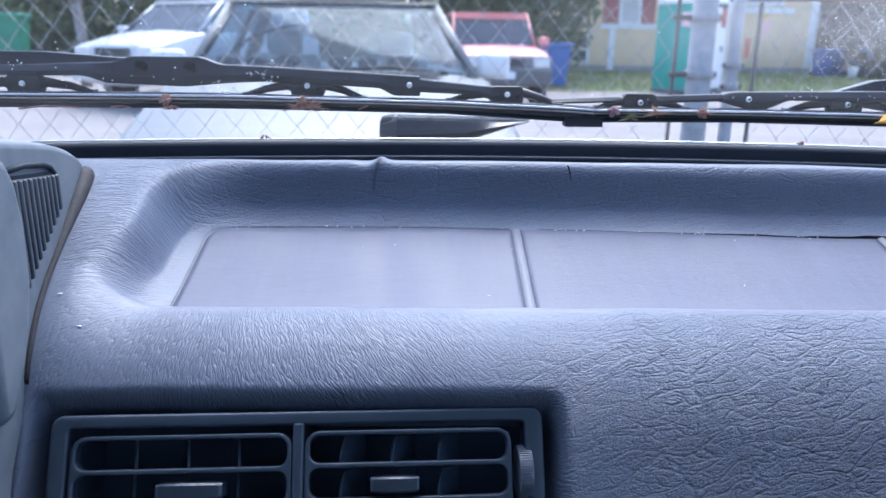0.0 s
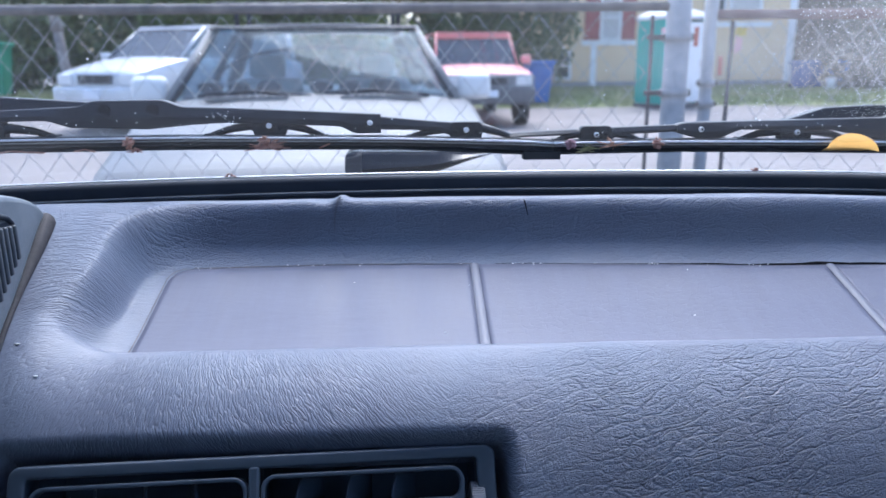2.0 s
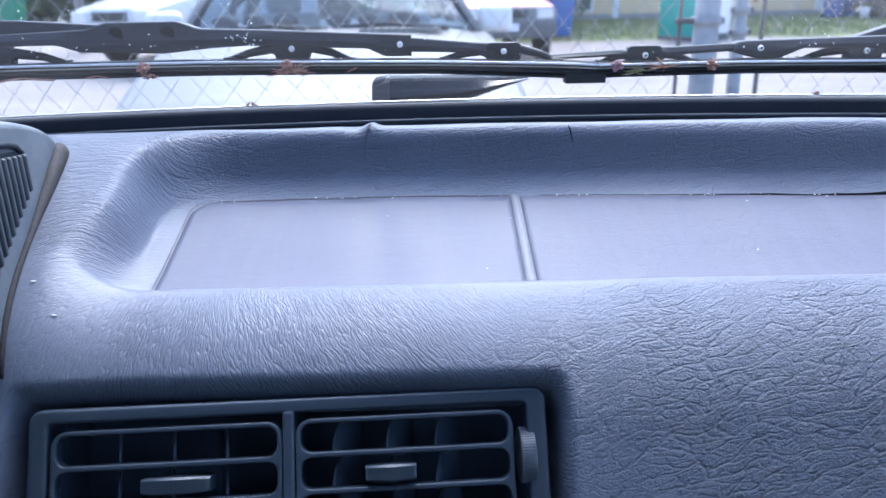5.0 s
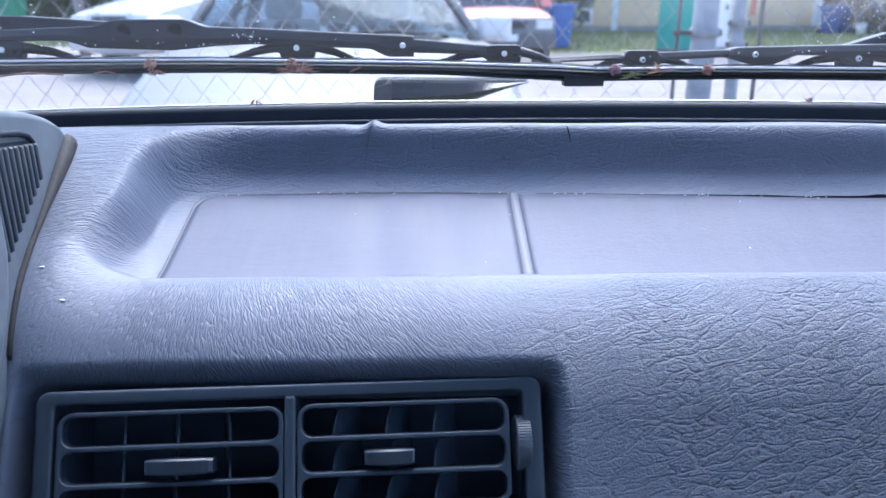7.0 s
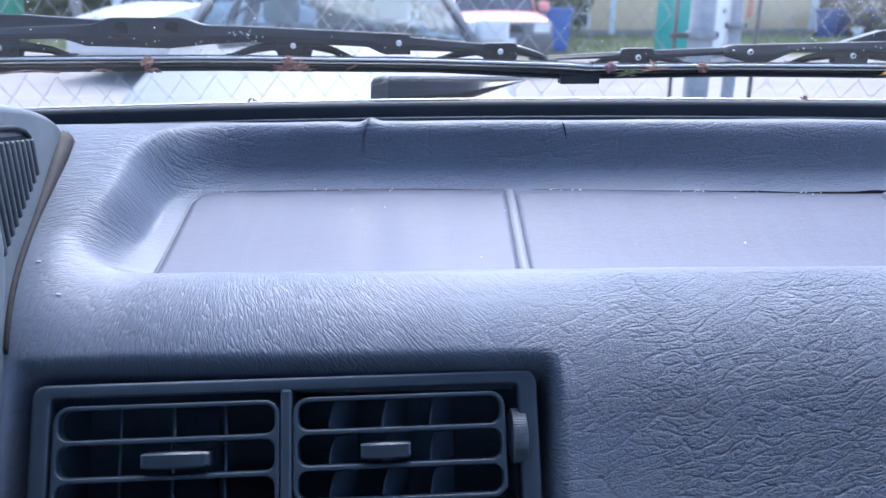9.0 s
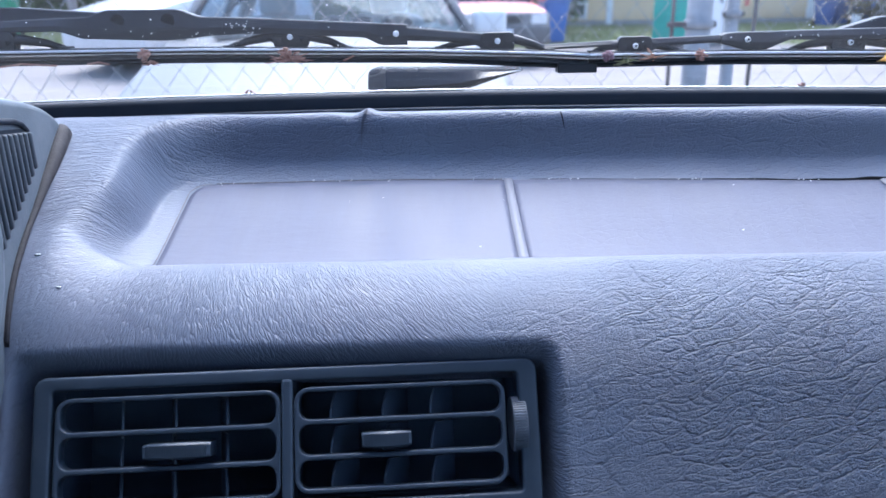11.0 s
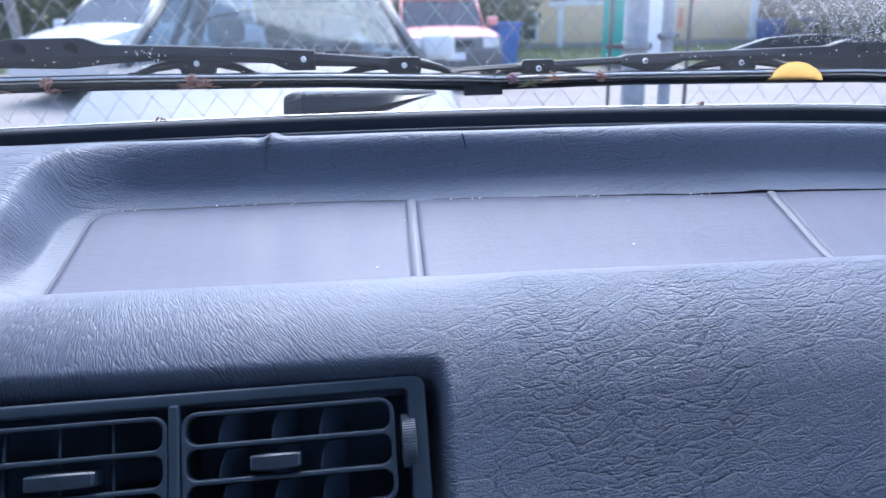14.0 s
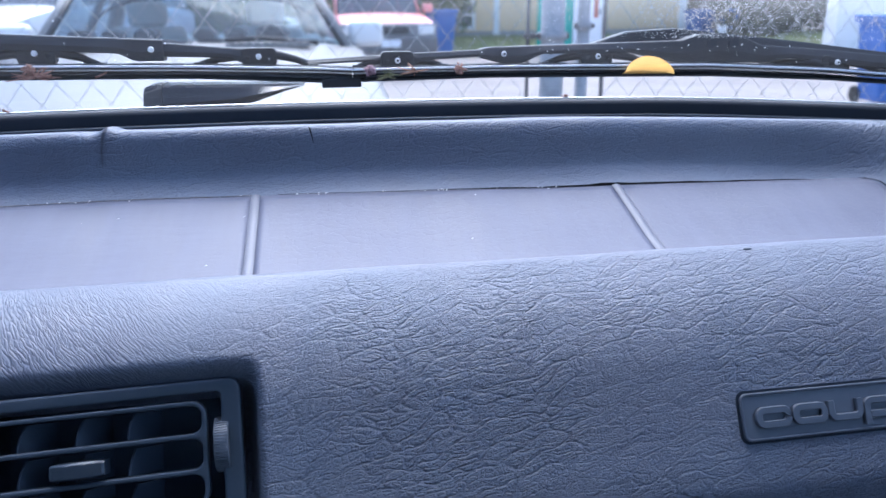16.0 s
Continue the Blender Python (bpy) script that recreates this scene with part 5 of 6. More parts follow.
def car_shell(W, sections, low):
    """A body from cross-sections along its length: (y, half width, top height, crown)."""
    bm = bmesh.new()
    rows = []
    for y, w, z, crown in sections:
        prof = [(-w * 0.96, low), (-w, low + 0.15), (-w, (low + z) / 2), (-w * 0.99, z - 0.075), (-w * 0.965, z - 0.02), (-w * 0.92, z), (-w * 0.45, z + crown * 0.8), (0, z + crown)]
        prof += [(-x, h) for x, h in prof[-2::-1]]
        rows.append([bm.verts.new((x, y, h)) for x, h in prof])
    n = len(rows[0])
    for a, c in zip(rows, rows[1:]):
        for k in range(n - 1):
            bm.faces.new((a[k], a[k + 1], c[k + 1], c[k]))
        bm.faces.new((a[n - 1], a[0], c[0], c[n - 1]))
    bm.faces.new(rows[0][::-1])
    bm.faces.new(rows[-1])
    return bm


def quad_pane(a, b, c, d, t=0.006):
    bm = bmesh.new()
    f = bm.faces.new([bm.verts.new(p) for p in (a, b, c, d)])
    bmesh.ops.solidify(bm, geom=[f], thickness=t)
    return bm


def wheel_parts(parent, x, y, r, w):
    tyre = part("tyre", disc(bmesh.new(), Matrix.Translation((x, y, r)) @ Matrix.Rotation(radians(90), 4, "Y"), r, w, 32), M_TYRE, parent, "", True)
    part("rim", disc(bmesh.new(), Matrix.Translation((x + math.copysign(w * 0.42, x), y, r)) @ Matrix.Rotation(radians(90), 4, "Y"), r * 0.62, w * 0.3, 24), M_STEEL, tyre)


def car(name, label, at, paint, W, L, nose, hood, ws, roof, tail, low=0.25, bumper=None, grille=True, inside=False, mirror=None, roofw=0.80, head=0.86, glass=M_SHINE, shell=None):
    """A parked car that faces -y. nose, hood: (y, z) of the bonnet's front and back; ws: windscreen foot (y, z); roof: (y front, y back, z); tail: (y, z)."""
    ob = thing(name, label, "car", "parked cars", at=at)
    w = W / 2
    secs = [(0.0, w * 0.90, nose[1] - 0.10, 0.01), (0.06, w * 0.95, nose[1] - 0.03, 0.02), (nose[0], w * 0.97, nose[1], 0.03)]
    secs += [(nose[0] + t * (hood[0] - nose[0]), w * (0.97 + 0.03 * t), nose[1] + (hood[1] - nose[1]) * t ** 0.8, 0.035) for t in (0.25, 0.5, 0.75, 1.0)]
    secs += [(ws[0] + 0.25, w, hood[1] + 0.005, 0.0), (roof[0] + 0.8, w, hood[1] + 0.01, 0.0), (tail[0] - 0.1, w * 0.98, tail[1], 0.0), (L, w * 0.93, tail[1] - 0.12, 0.0)]
    body = part("body", car_shell(W, secs, low), paint, ob, "", True)
    if name != "white_car":
        soft = body.modifiers.new("soft", "SUBSURF")
        soft.levels = soft.render_levels = 2
    rw = w * roofw
    belt = hood[1] - 0.01
    fb = (ws[0], w * 0.88, belt)
    rf, rb, rz = roof
    # the roof with its rounded edges
    bm = bmesh.new()
    rows = []
    for y in steps(rf, rb, 9):
        t = (y - rf) / (rb - rf)
        drop = 0.03 * (2 * t - 1) ** 2
        rows.append([bm.verts.new((rw * s, y - 0.02 * (1 - s * s), rz - drop - 0.03 * abs(s) ** 4)) for s in steps(-1, 1, 13)])
    for a, c in zip(rows, rows[1:]):
        for j in range(12):
            bm.faces.new((a[j], a[j + 1], c[j + 1], c[j]))
    bmesh.ops.solidify(bm, geom=bm.faces[:], thickness=0.06)
    part("roof", bm, paint, ob, "", True)
    for s in (-1, 1):
        a, b = (s * fb[1], fb[0], belt), (s * rw, rf, rz - 0.055)
        c, d = (s * w * 0.90, tail[0] - 0.25, belt), (s * rw, rb, rz - 0.055)
        m0, m1 = (s * w * 0.90, (ws[0] + tail[0]) / 2, belt), (s * rw, (rf + rb) / 2 + 0.1, rz - 0.055)
        part("pillar", tube(bmesh.new(), [a, b], 0.026, 8), paint, ob, "", True)
        part("pillar", tube(bmesh.new(), [m0, m1], 0.026, 8), paint, ob, "", True)
        part("pillar", tube(bmesh.new(), [c, d], 0.055, 8), paint, ob, "", True)
        part("window", quad_pane(a, m0, m1, b), glass, ob)
        part("window", quad_pane(m0, c, d, m1), glass, ob)
        part("window_seal", tube(bmesh.new(), [(a[0] * 0.965, a[1] - 0.01, a[2] + 0.01), (b[0] * 0.955, b[1] - 0.01, b[2])], 0.014, 6), M_RUBBER, ob, "", True)
        if mirror:
            mw, mh, mz, mo = mirror
            mx = s * (w + mo)
            mir = part("door_mirror", boxed(mx - mw / 2, mx + mw / 2, ws[0] + 0.10, ws[0] + 0.20, mz - mh / 2, mz + mh / 2, bevel=0.035, segs=4), shell or paint, ob, "", True)
            part("mirror_arm", boxed(min(mx, s * w * 0.9), max(mx, s * w * 0.9), ws[0] + 0.13, ws[0] + 0.18, mz - mh / 2, mz - mh / 2 + 0.06, bevel=0.01), M_PLASTIC, mir)
        wheel_parts(ob, s * (w - 0.09), 0.80, 0.31, 0.2)
        wheel_parts(ob, s * (w - 0.09), L - 0.85, 0.31, 0.2)
        lamp = part("headlight", boxed(s * w * 0.62 - 0.15, s * w * 0.62 + 0.15, -0.02, 0.08, nose[1] - 0.24, nose[1] - 0.07, bevel=0.02), M_LAMP, ob, "clear headlight")
        lamp.location.x += s * w * 0.12
    top = (rw, rf - 0.012, rz - 0.035)
    cut = (fb[1] + (top[0] - fb[1]) * head, fb[0] + (top[1] - fb[0]) * head, belt + (top[2] - belt) * head)
    part("windscreen", quad_pane((-fb[1], fb[0], belt), (fb[1], fb[0], belt), cut, (-cut[0], cut[1], cut[2])), glass, ob, "dark tinted windscreen")
    part("roof_header", quad_pane((-cut[0], cut[1] - 0.008, cut[2]), (cut[0], cut[1] - 0.008, cut[2]), top, (-top[0], top[1], top[2]), 0.02), paint, ob)
    part("windscreen_seal", tube(bmesh.new(), [(-cut[0], cut[1] - 0.014, cut[2]), (cut[0], cut[1] - 0.014, cut[2])], 0.006, 6), M_RUBBER, ob, "", True)
    part("rear_window", quad_pane((-w * 0.84, tail[0] - 0.2, belt), (w * 0.84, tail[0] - 0.2, belt), (rw * 0.95, rb, rz - 0.06), (-rw * 0.95, rb, rz - 0.06)), glass, ob)
    part("dash_top", boxed(-w * 0.82, w * 0.82, ws[0] + 0.08, ws[0] + 0.45, belt - 0.02, belt + 0.035, bevel=0.02), M_PLASTIC, ob)
    for s in (-1, 1):
        seat = part("seat_back", boxed(s * 0.36 - 0.23, s * 0.36 + 0.23, ws[0] + 1.15, ws[0] + 1.3, belt - 0.3, belt + 0.10, bevel=0.05, segs=3), M_SEAT, ob, "", True)
        part("headrest", boxed(s * 0.36 - 0.12, s * 0.36 + 0.12, ws[0] + 1.2, ws[0] + 1.3, belt + 0.10, belt + 0.25, bevel=0.04, segs=3), M_SEAT, seat, "", True)
    bz = nose[1] - 0.26
    bump = part("bumper", boxed(-w * 0.96, w * 0.96, -0.10, 0.12, max(bz - 0.32, low - 0.02), bz, bevel=0.04, segs=3), bumper or M_PLASTIC, ob, "", True)
    part("number_plate", boxed(-0.17, 0.17, -0.115, -0.095, bz - 0.17, bz - 0.05, bevel=0.004), material("plate_white", (0.7, 0.72, 0.78), 0.4), bump, "pale blank number plate")
    if grille:
        g = part("grille", boxed(-w * 0.40, w * 0.40, -0.03, 0.05, nose[1] - 0.22, nose[1] - 0.08, bevel=0.015), M_PLASTIC, ob, "dark grille surround")
        for z in steps(nose[1] - 0.19, nose[1] - 0.11, 3):
            for s in (-1, 1):
                part("grille_slot", boxed(s * w * 0.19 - w * 0.16, s * w * 0.19 + w * 0.16, -0.04, -0.02, z - 0.013, z + 0.013), M_RUBBER, g)
    return ob


M_WHITE = varied("white_paint", (0.225, 0.22, 0.216), (0.20, 0.196, 0.196), 0.38, 2, 600, 0.02, 0, 0.22)
M_SILVER = varied("silver_car_paint", (0.595, 0.603, 0.629), (0.544, 0.552, 0.586), 0.28, 2, 600, 0.02, 0.25)
M_RED = varied("faded_red_paint", (0.7, 0.21, 0.21), (0.76, 0.31, 0.3), 0.35, 2, 600, 0.02)
# lighter white than the car's paint, making up for shade on the mirrors
M_BRIGHT_SHELL = varied("brightened_mirror_white", (0.74, 0.74, 0.74), (0.68, 0.68, 0.69), 0.4, 4, 300, 0.05)
white = car("white_car", "white older car with a dark windscreen behind the fence", pose(-0.385, 2.62, 0, 0, 0, 5), M_WHITE, 1.66, 4.3, (0.18, 0.77), (1.22, 0.965), (1.20, 0.97), (1.64, 3.0, 1.388), (3.7, 0.98), 0.2,
            mirror=(0.18, 0.135, 1.022, 0.014), roofw=0.665, head=0.95, glass=M_TINT, shell=M_BRIGHT_SHELL)
# its wipers, bonnet vents and a dark arched tube inside the cabin
for x0, x1 in ((-0.58, -0.02), (0.0, 0.58)):
    pts = [(x0, 1.20, 0.995), ((x0 + x1) / 2, 1.215, 1.012), (x1, 1.17, 0.985)]
    part("wiper", tube(bmesh.new(), pts, 0.012, 6), M_BLACK, white, "", True)
for x in (-0.33, 0.33):
    slots = part("vent_panel", boxed(x - 0.2, x + 0.2, 1.08, 1.13, 0.972, 0.992, bevel=0.004), M_WHITE, white)
    for k in range(10):
        part("vent_slot", boxed(x - 0.18 + k * 0.04, x - 0.155 + k * 0.04, 1.079, 1.12, 0.989, 0.9955), M_PLASTIC, slots)
for x, r in ((-0.565, 0.07), (-0.415, 0.062), (-0.255, 0.07), (0.025, 0.068), (0.18, 0.065), (0.37, 0.09)):
    part("dash_cowl", disc(bmesh.new(), Matrix.Translation((x, 1.42, 1.028)) @ Matrix.Diagonal((1.0, 0.9, 0.55, 1.0)) @ Matrix.Rotation(radians(90), 4, "X"), r, 0.12, 24, r * 0.7), M_RUBBER, white, "dark cowl on the dashboard", True)
part("interior_hoop", tube(bmesh.new(), [(0.025 + 0.62 * math.sin(a), 2.0, 1.065 + 0.18 * math.cos(a)) for a in steps(-1.5, 1.5, 24)], 0.009, 6), M_BLACK, white, "", True)
rack = part("roof_rack", tube(bmesh.new(), [(-0.62, 2.2, 1.50), (0.62, 2.2, 1.50)], 0.018, 8), M_BLACK, white, "", True)
part("rack_bar", tube(bmesh.new(), [(-0.62, 2.8, 1.50), (0.62, 2.8, 1.50)], 0.018, 8), M_BLACK, rack, "", True)
for x in (-0.5, 0.5):
    for y in (2.2, 2.8):
        part("rack_foot", tube(bmesh.new(), [(x, y, 1.37), (x, y, 1.50)], 0.015, 8), M_BLACK, rack, "", True)

silver = car("silver_car", "pale silver family car facing the fence", pose(-4.72, 11.3, ground_z(-5, 12.0), 0, 0, -27), M_SILVER, 1.76, 4.3, (0.25, 0.90), (1.0, 1.06), (0.95, 1.07), (1.66, 3.8, 1.61), (4.1, 1.05), 0.25, bumper=M_SILVER, mirror=(0.2, 0.15, 1.08, 0.1), roofw=0.8)
red = car("red_car", "faded red off-road car with a grey bumper", pose(1.33, 13.2, 0, 0, 0, 6), M_RED, 1.78, 4.6, (0.15, 0.98), (1.1, 1.10), (1.05, 1.11), (1.55, 4.2, 1.76), (4.4, 1.10), 0.44, mirror=(0.2, 0.16, 1.20, 0.1), roofw=0.80, head=0.79)

M_CLAD = varied("grey_cladding", (0.16, 0.16, 0.17), (0.21, 0.21, 0.215), 0.6, 5, 200, 0.2)
part("front_cladding", boxed(-0.86, 0.86, -0.012, 0.12, 0.45, 0.94, bevel=0.04, segs=3), M_CLAD, red, "grey plastic front panel", True)

# ---- bins and portable toilet ----
M_BLUEBIN = varied("blue_plastic", (0.035, 0.12, 0.40), (0.05, 0.15, 0.46), 0.45, 4, 200, 0.1)
M_NAVY = varied("dark_blue_plastic", (0.03, 0.08, 0.27), (0.04, 0.1, 0.32), 0.5, 4, 200, 0.1)
M_GREENBIN = varied("green_plastic", (0.02, 0.2, 0.12), (0.03, 0.24, 0.15), 0.45, 4, 200, 0.1)


def bin_thing(label, at, mat, s=1.0):
    ob = thing("wheelie_bin", label, "bin", "rubbish bins", at=at)
    bm = bmesh.new()
    rows = []
    for z, hx, hy in ((0.05, 0.22, 0.24), (0.5, 0.26, 0.29), (0.94, 0.295, 0.34), (0.96, 0.32, 0.36), (0.99, 0.32, 0.36)):
        rows.append([bm.verts.new((x * s, y * s, z * s)) for x, y in rounded(-hx, hx, -hy, hy, 0.05, 3)])
    for a, c in zip(rows, rows[1:]):
        for k in range(len(a)):
            bm.faces.new((a[k], a[(k + 1) % len(a)], c[(k + 1) % len(a)], c[k]))
    bm.faces.new(rows[0][::-1])
    bm.faces.new(rows[-1])
    part("body", bm, mat, ob)
    part("lid", boxed(-0.34 * s, 0.34 * s, -0.40 * s, 0.38 * s, 0.992 * s, 1.06 * s, bevel=0.03, segs=3), mat, ob)
    part("handle", tube(bmesh.new(), [(-0.28 * s, 0.42 * s, 0.97 * s), (0.28 * s, 0.42 * s, 0.97 * s)], 0.018, 8), mat, ob)
    for x in (-0.24, 0.24):
        part("bin_wheel", disc(bmesh.new(), Matrix.Translation((x * s, 0.26 * s, 0.1 * s)) @ Matrix.Rotation(radians(90), 4, "Y"), 0.1 * s, 0.05, 18), M_TYRE, ob)
    return ob


bin_thing("blue plastic wheelie bin standing on the grass", pose(3.13, 18.6, ground_z(3.1, 18.6), 0, 0, 8), M_BLUEBIN)
bin_thing("blue plastic wheelie bin beyond the gate", pose(6.86, 8.0, 0, 0, 0, -10), M_BLUEBIN)
bin_thing("dark blue wheelie bin by the far bushes", pose(12.15, 23.0, ground_z(12, 23), 0, 0, 5), M_NAVY, 0.80)
bin_thing("dark blue wheelie bin by the far bushes", pose(12.72, 23.2, ground_z(12.7, 23.2), 0, 0, -6), M_NAVY, 0.80)
bin_thing("faded blue wheelie bin by the far bushes", pose(13.34, 23.1, ground_z(13.3, 23.1), 0, 0, 4), M_BLUEBIN, 0.80)
bin_thing("green plastic wheelie bin before the bushes", pose(-8.65, 15.8, ground_z(-8.6, 15.8), 0, 0, 10), M_GREENBIN, 1.05)

M_TEAL = varied("teal_plastic", (0.02, 0.34, 0.27), (0.03, 0.4, 0.32), 0.5, 3, 100, 0.1)
M_WHITEP = varied("white_plastic", (0.75, 0.76, 0.78), (0.68, 0.69, 0.72), 0.5, 3, 100, 0.1)
loo = thing("portable_toilet", "teal and white plastic portable toilet by the road", "portable toilet", at=pose(6.1, 17.6, 0.03, 0, 0, 32))
part("base", boxed(-0.58, 0.58, -0.58, 0.58, 0.0, 0.14, bevel=0.03), M_PLASTIC, loo)
for x in (-0.56, 0.53):
    w_ = part("side_wall", boxed(x, x + 0.03, -0.55, 0.55, 0.14, 2.05, bevel=0.01), M_TEAL, loo)
    for y in steps(-0.38, 0.38, 3):
        part("panel", boxed(x - 0.012, x + 0.042, y - 0.15, y + 0.15, 0.3, 1.85, bevel=0.01), M_TEAL, w_)
part("back_wall", boxed(-0.55, 0.55, 0.53, 0.56, 0.14, 2.05, bevel=0.01), M_TEAL, loo)
door = part("door", boxed(-0.50, 0.50, -0.57, -0.54, 0.18, 1.98, bevel=0.012), M_WHITEP, loo, "white door")
part("door_handle", boxed(0.36, 0.42, -0.60, -0.57, 1.0, 1.12, bevel=0.01), M_PLASTIC, door)
for x in (-0.56, 0.51):
    part("door_frame", boxed(x, x + 0.05, -0.575, -0.545, 0.14, 2.05, bevel=0.01), M_WHITEP, loo)
part("sign", boxed(-0.575, -0.565, -0.42, -0.18, 1.55, 1.85, bevel=0.002), material("pale_sign", (0.85, 0.55, 0.6), 0.5), loo, "pale pink notice panel")
bm = bmesh.new()
rows = [[bm.verts.new((x, y, z)) for x, y in rounded(-h, h, -h, h, 0.1, 3)] for z, h in ((2.05, 0.6), (2.12, 0.6), (2.22, 0.48), (2.28, 0.3))]
for a, c in zip(rows, rows[1:]):
    for k in range(len(a)):
        bm.faces.new((a[k], a[(k + 1) % len(a)], c[(k + 1) % len(a)], c[k]))
bm.faces.new(rows[0][::-1])
bm.faces.new(rows[-1])
part("roof", bm, M_WHITEP, loo)

bucket = thing("bucket", "white plastic bucket on the grass before the bins", "bucket", at=pose(12.75, 22.3, ground_z(12.75, 22.3)))
part("body", disc(bmesh.new(), Matrix.Translation((0, 0, 0.17)), 0.11, 0.34, 20, 0.14), M_WHITEP, bucket, "", True)
part("rim", disc(bmesh.new(), Matrix.Translation((0, 0, 0.345)), 0.15, 0.025, 20), M_WHITEP, bucket)

# ---- the house across the road ----
M_SIDING = varied("beige_siding", (0.70, 0.52, 0.31), (0.76, 0.58, 0.36), 0.75, 2, 60, 0.1)
M_TRIM = varied("white_trim_paint", (0.78, 0.78, 0.78), (0.74, 0.74, 0.74), 0.5, 3, 60, 0.05)
M_MAROON = varied("maroon_paint", (0.28, 0.05, 0.05), (0.33, 0.07, 0.07), 0.5, 3, 60, 0.05)
M_ROOF = varied("dark_shingle", (0.08, 0.08, 0.085), (0.11, 0.11, 0.11), 0.9, 2, 30, 0.4)
M_CONC = varied("foundation", (0.3, 0.29, 0.28), (0.36, 0.35, 0.34), 0.9, 2, 40, 0.3)
M_BLIND = varied("pale_blind", (0.5, 0.49, 0.48), (0.56, 0.55, 0.54), 0.8, 3, 60, 0.05)
M_NOTICE = varied("yellow_board", (0.75, 0.5, 0.08), (0.8, 0.58, 0.14), 0.6, 3, 60, 0.05)
HY = 26.0
house = thing("house", "beige clapboard house with white trim and maroon shutters", "house")
wall = part("wall", boxed(3.2, 13.3, HY, HY + 8, 0.45, 5.6), M_SIDING, house)
bm = bmesh.new()
z = 0.5
while z < 5.5:
    v = [(3.2, HY - 0.018, z), (13.3, HY - 0.018, z), (13.3, HY - 0.008, z + 0.145), (3.2, HY - 0.008, z + 0.145)]
    quad = [bm.verts.new(p) for p in v]
    bm.faces.new(quad)
    bm.faces.new([bm.verts.new((x, y, z)) for x, y in ((3.2, HY - 0.018), (3.2, HY), (13.3, HY), (13.3, HY - 0.018))])
    z += 0.145
part("clapboards", bm, M_SIDING, wall)["kind"] = "stuff"
part("foundation", boxed(3.15, 13.35, HY - 0.02, HY + 8, 0.1, 0.47), M_CONC, house)
part("roof", prism([(2.6, 5.5), (8.25, 8.3), (13.9, 5.5)], 9.0), M_ROOF, house).matrix_local = Matrix.Translation((0, HY - 0.5, 0)) @ Matrix.Rotation(radians(90), 4, "X")
part("corner_board", boxed(13.08, 13.34, HY - 0.06, HY + 0.1, 0.45, 5.5), M_TRIM, house)
part("corner_board", boxed(6.18, 6.38, HY - 0.06, HY + 0.02, 0.35, 1.72), M_TRIM, house)
part("band_board", boxed(5.85, 7.75, HY - 0.07, HY + 0.02, 1.70, 1.86), M_TRIM, house)
part("band_board", boxed(9.9, 12.5, HY - 0.07, HY + 0.02, 2.28, 2.45), M_TRIM, house)


def house_window(x0, x1, z0, z1, shutters=False, pale=False):
    win = part("window", boxed(x0, x1, HY - 0.05, HY - 0.035, z0, z1), M_BLIND if pale else M_PANES, house)
    for a in ((x0 - 0.09, x0, z0 - 0.09, z1 + 0.09), (x1, x1 + 0.09, z0 - 0.09, z1 + 0.09), (x0, x1, z0 - 0.09, z0), (x0, x1, z1, z1 + 0.09), (x0, x1, (z0 + z1) / 2 - 0.03, (z0 + z1) / 2 + 0.03)):
        part("window_frame", boxed(a[0], a[1], HY - 0.10, HY - 0.03, a[2], a[3], bevel=0.008), M_TRIM, win)
    if shutters:
        for a, b in ((x0 - 0.62, x0 - 0.10), (x1 + 0.10, x1 + 0.58)):
            part("shutter", boxed(a, b, HY - 0.09, HY - 0.035, z0 - 0.05, z1 + 0.05, bevel=0.01), M_MAROON, win, "maroon shutter")


house_window(6.55, 7.12, 1.93, 3.3, True, True)
house_window(5.0, 5.42, 0.62, 1.42)
house_window(10.15, 10.75, 2.6, 3.9)
house_window(11.0, 12.0, 2.6, 3.9, False, True)
part("notice", boxed(11.24, 11.6, HY - 0.05, HY - 0.02, 2.0, 2.26, bevel=0.006), M_NOTICE, house, "yellow notice board")
garage = thing("outbuilding", "plain white-walled outbuilding past the gate", "building")
part("wall", boxed(11.65, 13.6, 15.5, 15.9, 0.0, 3.2), M_TRIM, garage)
part("roof", boxed(11.5, 13.8, 15.3, 16.1, 3.2, 3.4, bevel=0.02), M_ROOF, garage)

